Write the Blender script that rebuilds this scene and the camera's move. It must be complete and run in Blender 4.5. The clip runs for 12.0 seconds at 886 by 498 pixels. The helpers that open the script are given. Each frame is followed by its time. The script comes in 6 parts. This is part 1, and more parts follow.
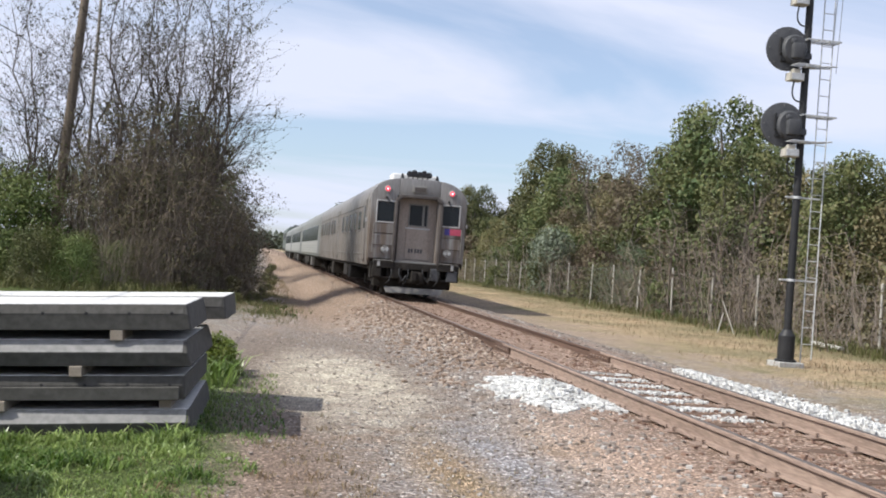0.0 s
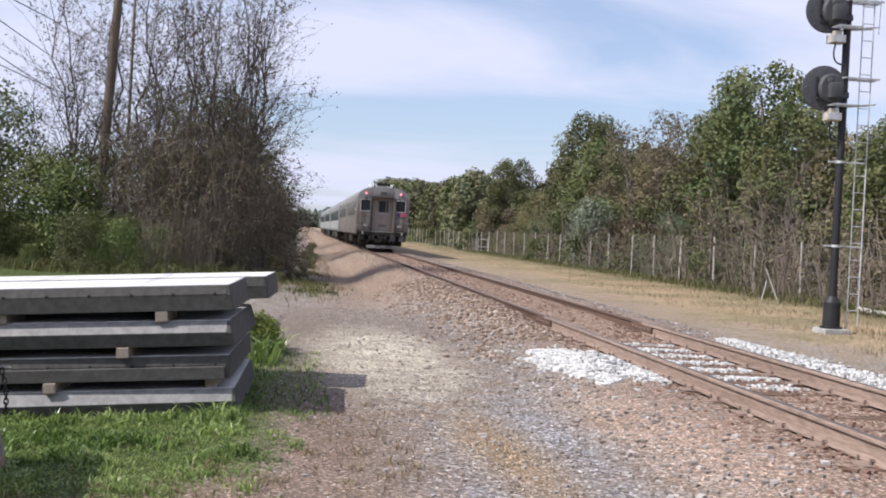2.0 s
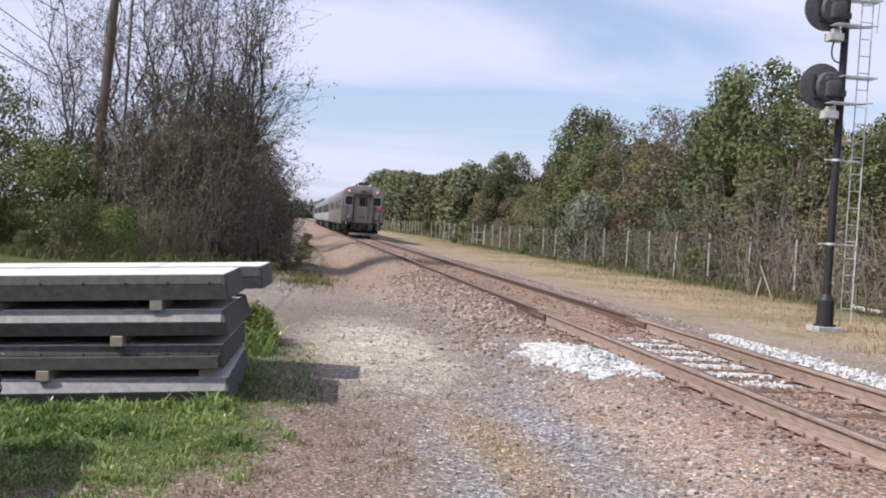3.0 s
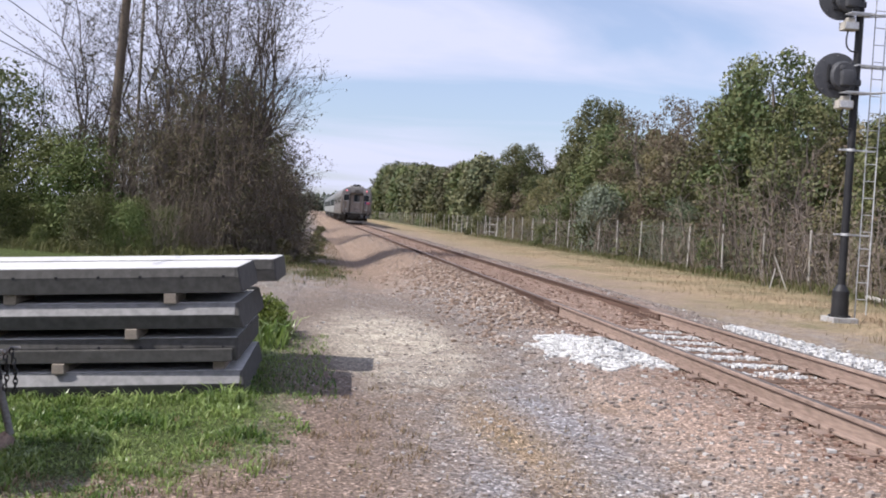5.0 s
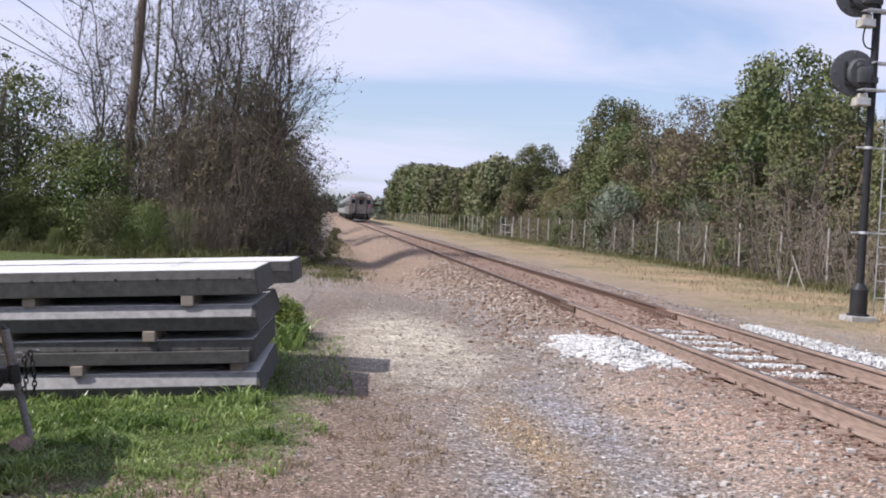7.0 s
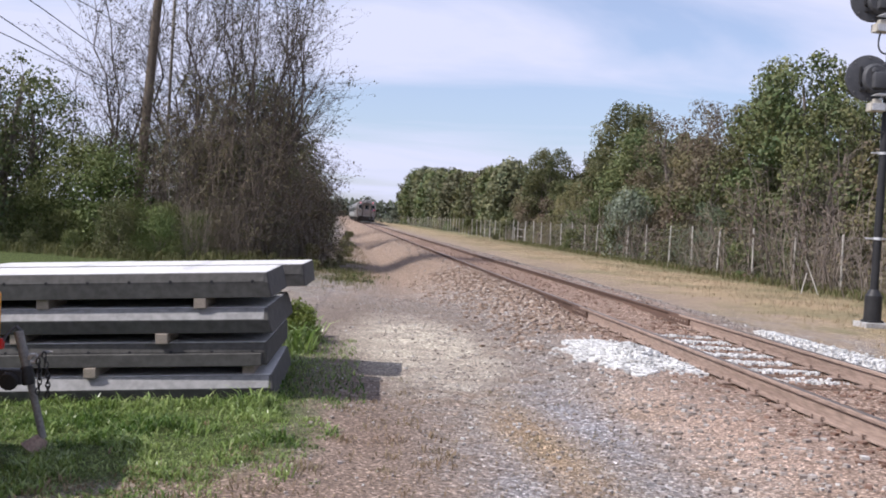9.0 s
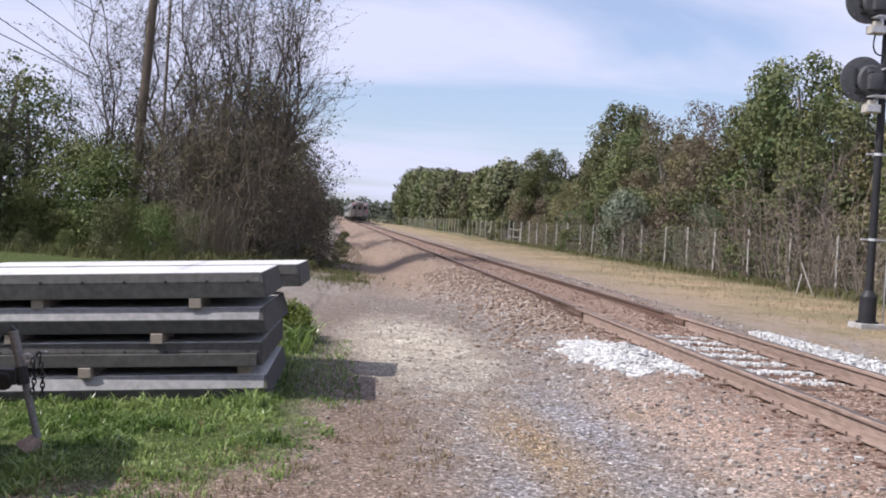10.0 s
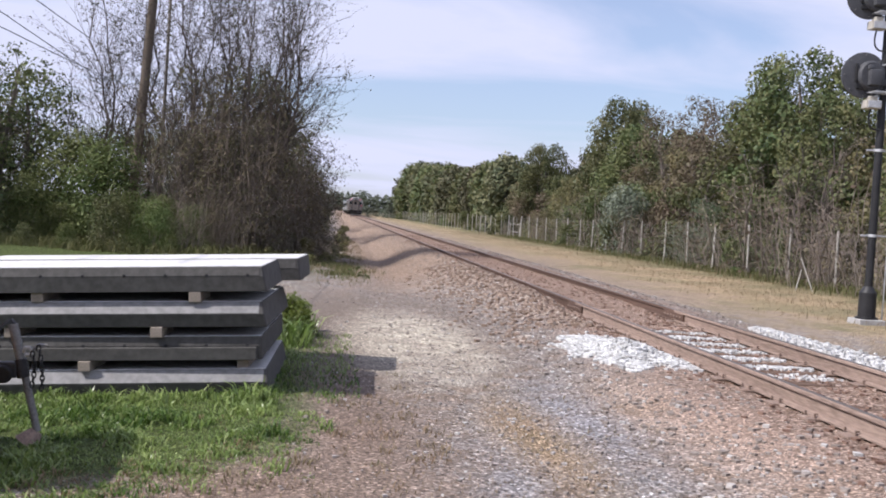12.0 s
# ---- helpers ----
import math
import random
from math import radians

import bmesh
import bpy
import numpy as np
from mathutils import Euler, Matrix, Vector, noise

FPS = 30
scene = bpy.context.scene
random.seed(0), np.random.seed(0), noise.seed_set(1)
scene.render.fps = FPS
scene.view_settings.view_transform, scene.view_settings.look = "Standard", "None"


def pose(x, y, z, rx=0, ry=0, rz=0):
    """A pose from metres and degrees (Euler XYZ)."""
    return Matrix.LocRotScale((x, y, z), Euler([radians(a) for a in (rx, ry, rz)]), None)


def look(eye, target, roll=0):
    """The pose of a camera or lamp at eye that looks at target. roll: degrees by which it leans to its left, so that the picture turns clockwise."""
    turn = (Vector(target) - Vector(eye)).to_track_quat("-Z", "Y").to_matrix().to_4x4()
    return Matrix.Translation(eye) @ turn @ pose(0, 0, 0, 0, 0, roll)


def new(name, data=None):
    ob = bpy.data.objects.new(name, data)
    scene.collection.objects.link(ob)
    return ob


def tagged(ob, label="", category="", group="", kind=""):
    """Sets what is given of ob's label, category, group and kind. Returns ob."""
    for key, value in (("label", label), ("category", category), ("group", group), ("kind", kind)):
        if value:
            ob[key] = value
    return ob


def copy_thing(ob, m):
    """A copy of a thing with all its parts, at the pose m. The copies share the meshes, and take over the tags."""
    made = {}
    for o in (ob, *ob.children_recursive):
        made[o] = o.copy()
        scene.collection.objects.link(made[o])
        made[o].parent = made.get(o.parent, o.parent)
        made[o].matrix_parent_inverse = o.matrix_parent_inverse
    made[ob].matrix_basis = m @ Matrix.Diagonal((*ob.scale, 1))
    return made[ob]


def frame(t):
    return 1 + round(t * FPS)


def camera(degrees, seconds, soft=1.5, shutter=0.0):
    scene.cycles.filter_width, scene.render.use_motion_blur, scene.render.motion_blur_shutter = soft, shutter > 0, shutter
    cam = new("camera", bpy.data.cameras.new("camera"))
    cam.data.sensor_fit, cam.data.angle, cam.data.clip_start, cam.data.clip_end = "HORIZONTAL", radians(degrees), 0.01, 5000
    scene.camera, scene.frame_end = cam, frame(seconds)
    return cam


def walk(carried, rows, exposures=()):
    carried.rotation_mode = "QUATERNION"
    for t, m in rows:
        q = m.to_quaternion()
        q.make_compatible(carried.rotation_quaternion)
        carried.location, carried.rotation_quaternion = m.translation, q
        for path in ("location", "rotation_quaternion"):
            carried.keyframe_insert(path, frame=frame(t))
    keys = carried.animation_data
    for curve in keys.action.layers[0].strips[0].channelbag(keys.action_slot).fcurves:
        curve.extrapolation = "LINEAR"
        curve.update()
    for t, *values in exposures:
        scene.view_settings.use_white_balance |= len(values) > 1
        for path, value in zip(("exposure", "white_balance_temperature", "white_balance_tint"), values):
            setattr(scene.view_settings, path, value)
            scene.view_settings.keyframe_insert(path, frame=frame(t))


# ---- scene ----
cam = camera(47.08, 12.0, soft=1.9)
PATH = [
    (0.0, pose(0, 0, 1.6, 90.60, -4.21, -10.21)),
    (0.5, pose(0, 0, 1.6, 90.56, -4.03, -9.92)),
    (1.0, pose(0, 0, 1.6, 90.15, -3.91, -9.44)),
    (1.5, pose(0, 0, 1.6, 89.60, -3.35, -8.57)),
    (2.0, pose(0, 0, 1.6, 89.05, -2.79, -8.01)),
    (2.5, pose(0, 0, 1.6, 89.08, -3.90, -8.44)),
    (3.0, pose(0, 0, 1.6, 88.65, -3.58, -8.25)),
    (3.5, pose(0, 0, 1.6, 88.26, -3.44, -7.85)),
    (5.5, pose(0, 0, 1.6, 88.16, -3.32, -7.50)),
    (6.0, pose(0, 0, 1.6, 88.41, -3.25, -7.41)),
    (6.5, pose(0, 0, 1.6, 88.38, -3.04, -7.14)),
    (7.0, pose(0, 0, 1.6, 88.16, -2.95, -6.66)),
    (7.5, pose(0, 0, 1.6, 87.99, -3.01, -6.25)),
    (9.5, pose(0, 0, 1.6, 88.41, -3.21, -5.95)),
    (10.0, pose(0, 0, 1.6, 88.38, -3.31, -6.20)),
    (10.5, pose(0, 0, 1.6, 88.23, -3.33, -6.15)),
    (11.0, pose(0, 0, 1.6, 87.96, -3.27, -6.26)),
    (11.5, pose(0, 0, 1.6, 88.01, -3.52, -6.18)),
    (12.0, pose(0, 0, 1.6, 88.07, -3.50, -6.20)),
]
walk(cam, PATH, exposures=[(0.0, 0.31, 6450, 8), (2.0, 0.26, 6330, 13), (12.0, 0.22, 6220, 16)])

# ---- daylight ----
SUN_TO = Vector((-0.97, -0.22, 1.03)).normalized()
sun = new("sun", bpy.data.lights.new("sun", "SUN"))
sun.data.energy, sun.data.angle, sun.data.color = 5.0, radians(0.6), (1.0, 0.95, 0.87)
sun.matrix_world = look(Vector((0, 0, 30)) + SUN_TO * 10, (0, 0, 30))

world = bpy.data.worlds.new("world")
scene.world = world
world.use_nodes = True
wn, wl = world.node_tree.nodes, world.node_tree.links
sky = wn.new("ShaderNodeTexSky")
sky.sky_type, sky.sun_disc = "NISHITA", False
sky.sun_elevation = math.asin(SUN_TO.z)
sky.sun_rotation = math.atan2(SUN_TO.x, SUN_TO.y)
sky.air_density, sky.dust_density, sky.ozone_density = 1.0, 1.0, 4.0
back = wn["Background"]
coord = wn.new("ShaderNodeTexCoord")
split = wn.new("ShaderNodeSeparateXYZ")
wl.new(coord.outputs["Generated"], split.inputs[0])


def wmath(op, a, b):
    n = wn.new("ShaderNodeMath")
    n.operation = op
    for i, v in enumerate((a, b)):
        if isinstance(v, (int, float)):
            n.inputs[i].default_value = v
        else:
            wl.new(v, n.inputs[i])
    return n.outputs[0]


den = wmath("ADD", wmath("MAXIMUM", split.outputs[2], 0.0), 0.12)
comb = wn.new("ShaderNodeCombineXYZ")
wl.new(wmath("DIVIDE", split.outputs[0], den), comb.inputs[0])
wl.new(wmath("DIVIDE", split.outputs[1], den), comb.inputs[1])
cn = wn.new("ShaderNodeTexNoise")
cn.inputs["Scale"].default_value, cn.inputs["Detail"].default_value = 0.62, 8
cn.inputs["Roughness"].default_value, cn.inputs["Distortion"].default_value = 0.52, 0.5
wmap = wn.new("ShaderNodeMapping")
wmap.inputs["Scale"].default_value = (0.75, 1.25, 1)
wmap.inputs["Location"].default_value = (3.1, 0.4, 0)
wl.new(comb.outputs[0], wmap.inputs["Vector"])
wl.new(wmap.outputs[0], cn.inputs["Vector"])
cr = wn.new("ShaderNodeValToRGB")
cr.color_ramp.elements[0].position, cr.color_ramp.elements[1].position = 0.38, 0.57
wl.new(cn.outputs["Fac"], cr.inputs[0])
wmix = wn.new("ShaderNodeMix")
wmix.data_type = "RGBA"
wl.new(wmath("ADD", wmath("MULTIPLY", cr.outputs[0], 0.66), 0.32), wmix.inputs["Factor"])
wl.new(sky.outputs[0], wmix.inputs[6])
wmix.inputs[7].default_value = (5.2, 5.45, 6.65, 1)
wl.new(wmix.outputs[2], back.inputs["Color"])
back.inputs["Strength"].default_value = 0.126

# ---- materials ----


class Mat:
    """A small builder of procedural node materials."""

    def __init__(self, name, rough=0.8, metal=0.0, spec=0.3):
        self.m = bpy.data.materials.new(name)
        self.m.use_nodes = True
        self.n, self.l = self.m.node_tree.nodes, self.m.node_tree.links
        self.b = self.n["Principled BSDF"]
        self.b.inputs["Roughness"].default_value = rough
        self.b.inputs["Metallic"].default_value = metal
        self.b.inputs["Specular IOR Level"].default_value = spec
        self.tc = self.n.new("ShaderNodeTexCoord").outputs["Object"]

    def noise(self, scale, detail=4, rough=0.55, stretch=None):
        t = self.n.new("ShaderNodeTexNoise")
        t.inputs["Scale"].default_value, t.inputs["Detail"].default_value, t.inputs["Roughness"].default_value = scale, detail, rough
        v = self.tc
        if stretch:
            mp = self.n.new("ShaderNodeMapping")
            mp.inputs["Scale"].default_value = stretch
            self.l.new(v, mp.inputs["Vector"])
            v = mp.outputs[0]
        self.l.new(v, t.inputs["Vector"])
        return t.outputs["Fac"]

    def cells(self, scale, out="Color"):
        t = self.n.new("ShaderNodeTexVoronoi")
        t.inputs["Scale"].default_value = scale
        self.l.new(self.tc, t.inputs["Vector"])
        return t.outputs[out]

    def ramp(self, fac, stops):
        r = self.n.new("ShaderNodeValToRGB")
        e = r.color_ramp.elements
        while len(e) < len(stops):
            e.new(0.5)
        for el, (p, c) in zip(e, stops):
            el.position = p
            el.color = (*c, 1) if len(c) == 3 else c
        self.l.new(fac, r.inputs[0])
        return r.outputs[0]

    def step(self, fac, a, b):
        r = self.n.new("ShaderNodeMapRange")
        r.inputs[1].default_value, r.inputs[2].default_value = a, b
        self.l.new(fac, r.inputs[0])
        return r.outputs[0]

    def mix(self, fac, a, b, blend="MIX"):
        x = self.n.new("ShaderNodeMix")
        x.data_type, x.blend_type = "RGBA", blend
        for sock, v in ((x.inputs["Factor"], fac), (x.inputs[6], a), (x.inputs[7], b)):
            if isinstance(v, (int, float)):
                sock.default_value = v
            elif isinstance(v, tuple):
                sock.default_value = (*v, 1)
            else:
                self.l.new(v, sock)
        return x.outputs[2]

    def math(self, op, a, b=0.0):
        x = self.n.new("ShaderNodeMath")
        x.operation = op
        for i, v in enumerate((a, b)):
            if isinstance(v, (int, float)):
                x.inputs[i].default_value = v
            else:
                self.l.new(v, x.inputs[i])
        return x.outputs[0]

    def random(self, island=False):
        if island:
            return self.n.new("ShaderNodeNewGeometry").outputs["Random Per Island"]
        return self.n.new("ShaderNodeObjectInfo").outputs["Random"]

    def axis(self):
        s = self.n.new("ShaderNodeSeparateXYZ")
        self.l.new(self.tc, s.inputs[0])
        return s.outputs

    def bump(self, height, strength=0.4, distance=0.02):
        u = self.n.new("ShaderNodeBump")
        u.inputs["Strength"].default_value, u.inputs["Distance"].default_value = strength, distance
        self.l.new(height, u.inputs["Height"])
        self.l.new(u.outputs[0], self.b.inputs["Normal"])

    def color(self, c):
        self.l.new(c, self.b.inputs["Base Color"])
        return self.m

    def rough(self, v):
        self.l.new(v, self.b.inputs["Roughness"])


def simple(name, dark, light, scale=6.0, rough=0.75, metal=0.0, bump=0.25, stretch=None, fine=60.0, spec=0.3):
    """Two tones at two scales, with fine relief."""
    k = Mat(name, rough, metal, spec)
    a, f = k.noise(scale, 5, 0.6, stretch), k.noise(fine, 3, 0.6, stretch)
    c = k.ramp(a, [(0.3, dark), (0.7, light)])
    c = k.mix(0.35, c, k.ramp(f, [(0.35, tuple(v * 0.6 for v in dark)), (0.65, tuple(min(1, v * 1.25) for v in light))]))
    if bump:
        k.bump(f, bump, 0.01)
    return k.color(c)


def leafy(name, tones, lit=0.14):
    """Leaves: tones vary leaf by leaf and clump by clump; some light passes through."""
    k = Mat(name, 0.55, 0.0, 0.25)
    r = k.random(True)
    c = k.ramp(r, [(i / max(1, len(tones) - 1), t) for i, t in enumerate(tones)])
    c = k.mix(0.45, c, k.ramp(k.noise(0.6, 3), [(0.38, tones[0]), (0.62, tones[-1])]))
    h = k.n.new("ShaderNodeHueSaturation")
    k.l.new(c, h.inputs["Color"])
    k.l.new(k.math("ADD", k.math("MULTIPLY", k.random(), 0.5), 0.75), h.inputs["Value"])
    k.l.new(k.math("ADD", k.math("MULTIPLY", k.random(), 0.04), 0.48), h.inputs["Hue"])
    c = h.outputs[0]
    k.color(c)
    tr = k.n.new("ShaderNodeBsdfTranslucent")
    k.l.new(c, tr.inputs["Color"])
    ms = k.n.new("ShaderNodeMixShader")
    ms.inputs[0].default_value = lit
    k.l.new(k.b.outputs[0], ms.inputs[1])
    k.l.new(tr.outputs[0], ms.inputs[2])
    k.l.new(ms.outputs[0], k.n["Material Output"].inputs["Surface"])
    return k.m


def glossy(m, rough, spec):
    m.node_tree.nodes["Principled BSDF"].inputs["Roughness"].default_value = rough
    m.node_tree.nodes["Principled BSDF"].inputs["Specular IOR Level"].default_value = spec
    return m


def glowing(name, color, strength):
    k = Mat(name, 0.3)
    k.b.inputs["Base Color"].default_value = (*color, 1)
    k.b.inputs["Emission Color"].default_value = (*color, 1)
    k.b.inputs["Emission Strength"].default_value = strength
    return k.m


def ground_material():
    """Packed gravel and dirt with patches of sand, dry grass and blue-grey stone."""
    k = Mat("gravel_and_dirt", 0.95, 0.0, 0.15)
    x, y, z = k.axis()
    big, mid, fine = k.noise(0.35, 4), k.noise(2.2, 5, 0.62), k.noise(28, 5, 0.75)
    stones = k.cells(30)
    stone_v = k.n.new("ShaderNodeSeparateColor")
    k.l.new(stones, stone_v.inputs[0])
    grey = k.ramp(stone_v.outputs[0], [(0.0, (0.125, 0.115, 0.108)), (0.55, (0.25, 0.23, 0.215)), (0.93, (0.39, 0.365, 0.34)), (1.0, (0.66, 0.64, 0.61))])
    brown = k.ramp(fine, [(0.3, (0.125, 0.092, 0.07)), (0.7, (0.30, 0.235, 0.185))])
    dirt = k.ramp(stone_v.outputs[1], [(0.0, (0.105, 0.075, 0.056)), (0.5, (0.215, 0.165, 0.13)), (0.92, (0.34, 0.275, 0.225)), (1.0, (0.55, 0.50, 0.45))])
    brown = k.mix(0.6, brown, dirt)
    c = k.mix(k.step(mid, 0.38, 0.62), grey, brown)
    def blob(cx, cy, rx, ry, soft=0.5):
        dx = k.math("DIVIDE", k.math("SUBTRACT", x, cx), rx)
        dy = k.math("DIVIDE", k.math("SUBTRACT", y, cy), ry)
        d = k.math("SQRT", k.math("ADD", k.math("MULTIPLY", dx, dx), k.math("MULTIPLY", dy, dy)))
        d = k.math("ADD", d, k.math("MULTIPLY", k.math("SUBTRACT", mid, 0.5), 1.3))
        return k.step(d, 1.0 + soft * 0.5, 1.0 - soft)

    dark_loam = k.ramp(fine, [(0.3, (0.09, 0.066, 0.053)), (0.7, (0.215, 0.165, 0.135))])
    loam = k.ramp(fine, [(0.3, (0.12, 0.086, 0.067)), (0.7, (0.29, 0.215, 0.168))])
    c = k.mix(k.math("MULTIPLY", blob(0.25, 7.4, 0.70, 2.4, 0.8), 0.95), c, loam)
    c = k.mix(k.math("MULTIPLY", blob(0.30, 13.5, 0.62, 5.5, 0.7), 0.95), c, dark_loam)
    c = k.mix(k.math("MULTIPLY", blob(-0.4, 5.7, 1.2, 0.9, 0.8), 0.95), c, loam)
    sand = k.ramp(fine, [(0.3, (0.39, 0.345, 0.27)), (0.7, (0.63, 0.575, 0.465))])
    brown_dirt = k.ramp(fine, [(0.3, (0.115, 0.09, 0.073)), (0.7, (0.25, 0.205, 0.17))])
    c = k.mix(k.math("MULTIPLY", blob(1.0, 15.5, 1.9, 6.5, 0.5), 0.7), c, brown_dirt)
    dust = k.math("MULTIPLY", blob(1.12, 13.0, 0.88, 3.3, 0.75), k.step(k.noise(1.3, 6, 0.7), 0.30, 0.52))
    c = k.mix(k.math("MULTIPLY", dust, 0.95), c, sand)
    straw = k.ramp(fine, [(0.3, (0.25, 0.175, 0.115)), (0.7, (0.46, 0.35, 0.24))])
    c = k.mix(k.math("MULTIPLY", blob(1.60, 7.3, 0.33, 1.4, 0.8), 1.0), c, straw)
    c = k.mix(k.math("MULTIPLY", blob(2.75, 8.6, 0.5, 1.0, 0.8), 0.3), c, straw)
    clay = k.ramp(fine, [(0.3, (0.253, 0.171, 0.125)), (0.7, (0.506, 0.376, 0.297))])
    c = k.mix(k.math("MULTIPLY", blob(3.3, 7.4, 0.85, 2.8, 0.8), 0.85), c, clay)
    blue = k.ramp(stone_v.outputs[1], [(0.0, (0.125, 0.122, 0.135)), (0.8, (0.32, 0.318, 0.34)), (1.0, (0.55, 0.55, 0.57))])
    c = k.mix(k.math("MULTIPLY", blob(2.10, 8.0, 0.36, 1.9, 0.8), 0.65), c, blue)
    c = k.mix(k.math("MULTIPLY", blob(1.2, 6.2, 0.25, 1.2, 0.8), 0.45), c, blue)
    # rusty ballast along the track
    off = k.math("ABSOLUTE", k.math("SUBTRACT", x, 4.87))
    rust = k.ramp(stone_v.outputs[2], [(0.0, (0.102, 0.064, 0.0452)), (0.6, (0.255, 0.176, 0.133)), (1.0, (0.442, 0.344, 0.281))])
    c = k.mix(k.step(k.math("ADD", off, k.math("MULTIPLY", big, 1.0)), 2.6, 1.4), c, rust)
    far_l = k.math("MULTIPLY", k.step(y, 19, 28), k.math("MULTIPLY", k.step(x, 0.2, 1.4), k.step(x, 4.4, 3.6)))
    bank = k.mix(0.7, k.ramp(fine, [(0.3, (0.13, 0.088, 0.062)), (0.7, (0.275, 0.20, 0.145))]), k.ramp(stone_v.outputs[2], [(0.0, (0.12, 0.08, 0.058)), (0.6, (0.27, 0.195, 0.145)), (1.0, (0.46, 0.38, 0.31))]))
    c = k.mix(far_l, c, bank)
    # dry grass strip beyond the track, dirt under the trees
    pink = k.ramp(fine, [(0.3, (0.19, 0.145, 0.115)), (0.7, (0.34, 0.27, 0.22))])
    c = k.mix(k.math("MULTIPLY", k.step(k.math("ADD", x, mid), 6.9, 8.2), k.step(y, 14, 24)), c, pink)
    dry = k.ramp(mid, [(0.3, (0.20, 0.145, 0.09)), (0.5, (0.38, 0.285, 0.18)), (0.7, (0.19, 0.17, 0.09))])
    dry = k.mix(k.math("MULTIPLY", k.step(big, 0.46, 0.62), 0.7), dry, k.ramp(fine, [(0.3, (0.11, 0.105, 0.055)), (0.7, (0.24, 0.215, 0.125))]))
    edge = k.math("ADD", k.math("ADD", x, k.math("MULTIPLY", mid, 1.6)), k.math("MULTIPLY", big, 2.4))
    ragged = k.math("ADD", k.math("ADD", x, k.math("MULTIPLY", mid, 3.4)), k.math("MULTIPLY", big, 6.0))
    c = k.mix(k.math("MULTIPLY", k.step(ragged, 11.8, 15.0), k.step(y, 9, 16)), c, dry)
    verge = k.ramp(fine, [(0.3, (0.085, 0.09, 0.04)), (0.7, (0.20, 0.19, 0.095))])
    c = k.mix(k.math("MULTIPLY", k.step(ragged, 17.0, 19.6), 0.85), c, verge)
    soil = k.ramp(fine, [(0.3, (0.05, 0.042, 0.022)), (0.7, (0.13, 0.11, 0.06))])
    c = k.mix(k.step(edge, 19.0, 20.6), c, soil)
    turf = k.ramp(fine, [(0.3, (0.035, 0.05, 0.015)), (0.7, (0.10, 0.125, 0.04))])
    lawn = k.math("MULTIPLY", k.step(k.math("ADD", x, k.math("MULTIPLY", mid, 0.8)), 0.45, -0.05), k.step(k.math("SUBTRACT", k.math("ADD", y, k.math("MULTIPLY", mid, 1.0)), k.math("MULTIPLY", x, 0.7)), 7.0, 7.6))
    c = k.mix(k.math("MULTIPLY", lawn, k.step(y, 14, 12)), c, turf)
    wood = k.math("MULTIPLY", k.step(k.math("ADD", x, k.math("MULTIPLY", mid, 1.2)), 0.6, -0.2), k.step(k.math("ADD", y, k.math("MULTIPLY", big, 16.0)), 28, 46))
    c = k.mix(wood, c, turf)
    left_turf = k.math("MULTIPLY", k.step(k.math("ADD", x, k.math("MULTIPLY", mid, 1.5)), -0.6, -2.2), k.step(y, 14, 18))
    c = k.mix(left_turf, c, turf)
    # grit over everything
    tiny = k.n.new("ShaderNodeSeparateColor")
    k.l.new(k.cells(58), tiny.inputs[0])
    c = k.mix(0.75, c, k.ramp(tiny.outputs[0], [(0.0, (0.26, 0.26, 0.26)), (0.5, (0.80, 0.80, 0.80)), (0.86, (1.3, 1.3, 1.3)), (1.0, (2.6, 2.6, 2.6))]), "MULTIPLY")
    k.bump(k.math("ADD", k.cells(30, "Distance"), fine), 0.55, 0.03)
    return k.color(c)


M_GROUND = ground_material()
M_STONE = Mat("ballast_stone", 0.9)
M_STONE = M_STONE.color(M_STONE.mix(0.4, M_STONE.ramp(M_STONE.random(True), [(0, (0.171, 0.145, 0.124)), (0.5, (0.294, 0.26, 0.232)), (0.85, (0.418, 0.39, 0.366)), (1, (0.712, 0.72, 0.7))]), M_STONE.ramp(M_STONE.noise(40), [(0.3, (0.114, 0.08, 0.0618)), (0.7, (0.314, 0.27, 0.237))])))
M_BALLAST = Mat("rusty_ballast", 0.9)
M_BALLAST = M_BALLAST.color(M_BALLAST.mix(0.4, M_BALLAST.ramp(M_BALLAST.random(True), [(0, (0.112, 0.0656, 0.0484)), (0.5, (0.215, 0.138, 0.105)), (0.88, (0.31, 0.218, 0.173)), (1, (0.533, 0.448, 0.39))]), M_BALLAST.ramp(M_BALLAST.noise(40), [(0.3, (0.103, 0.056, 0.039)), (0.7, (0.258, 0.168, 0.129))])))
M_TAN = Mat("tan_ballast", 0.9)
M_TAN = M_TAN.color(M_TAN.mix(0.35, M_TAN.ramp(M_TAN.random(True), [(0, (0.15, 0.105, 0.078)), (0.5, (0.27, 0.20, 0.155)), (0.85, (0.40, 0.325, 0.265)), (1, (0.60, 0.545, 0.48))]), M_TAN.ramp(M_TAN.noise(40), [(0.3, (0.13, 0.085, 0.06)), (0.7, (0.33, 0.25, 0.19))])))
M_PALE = Mat("white_stone", 0.85)
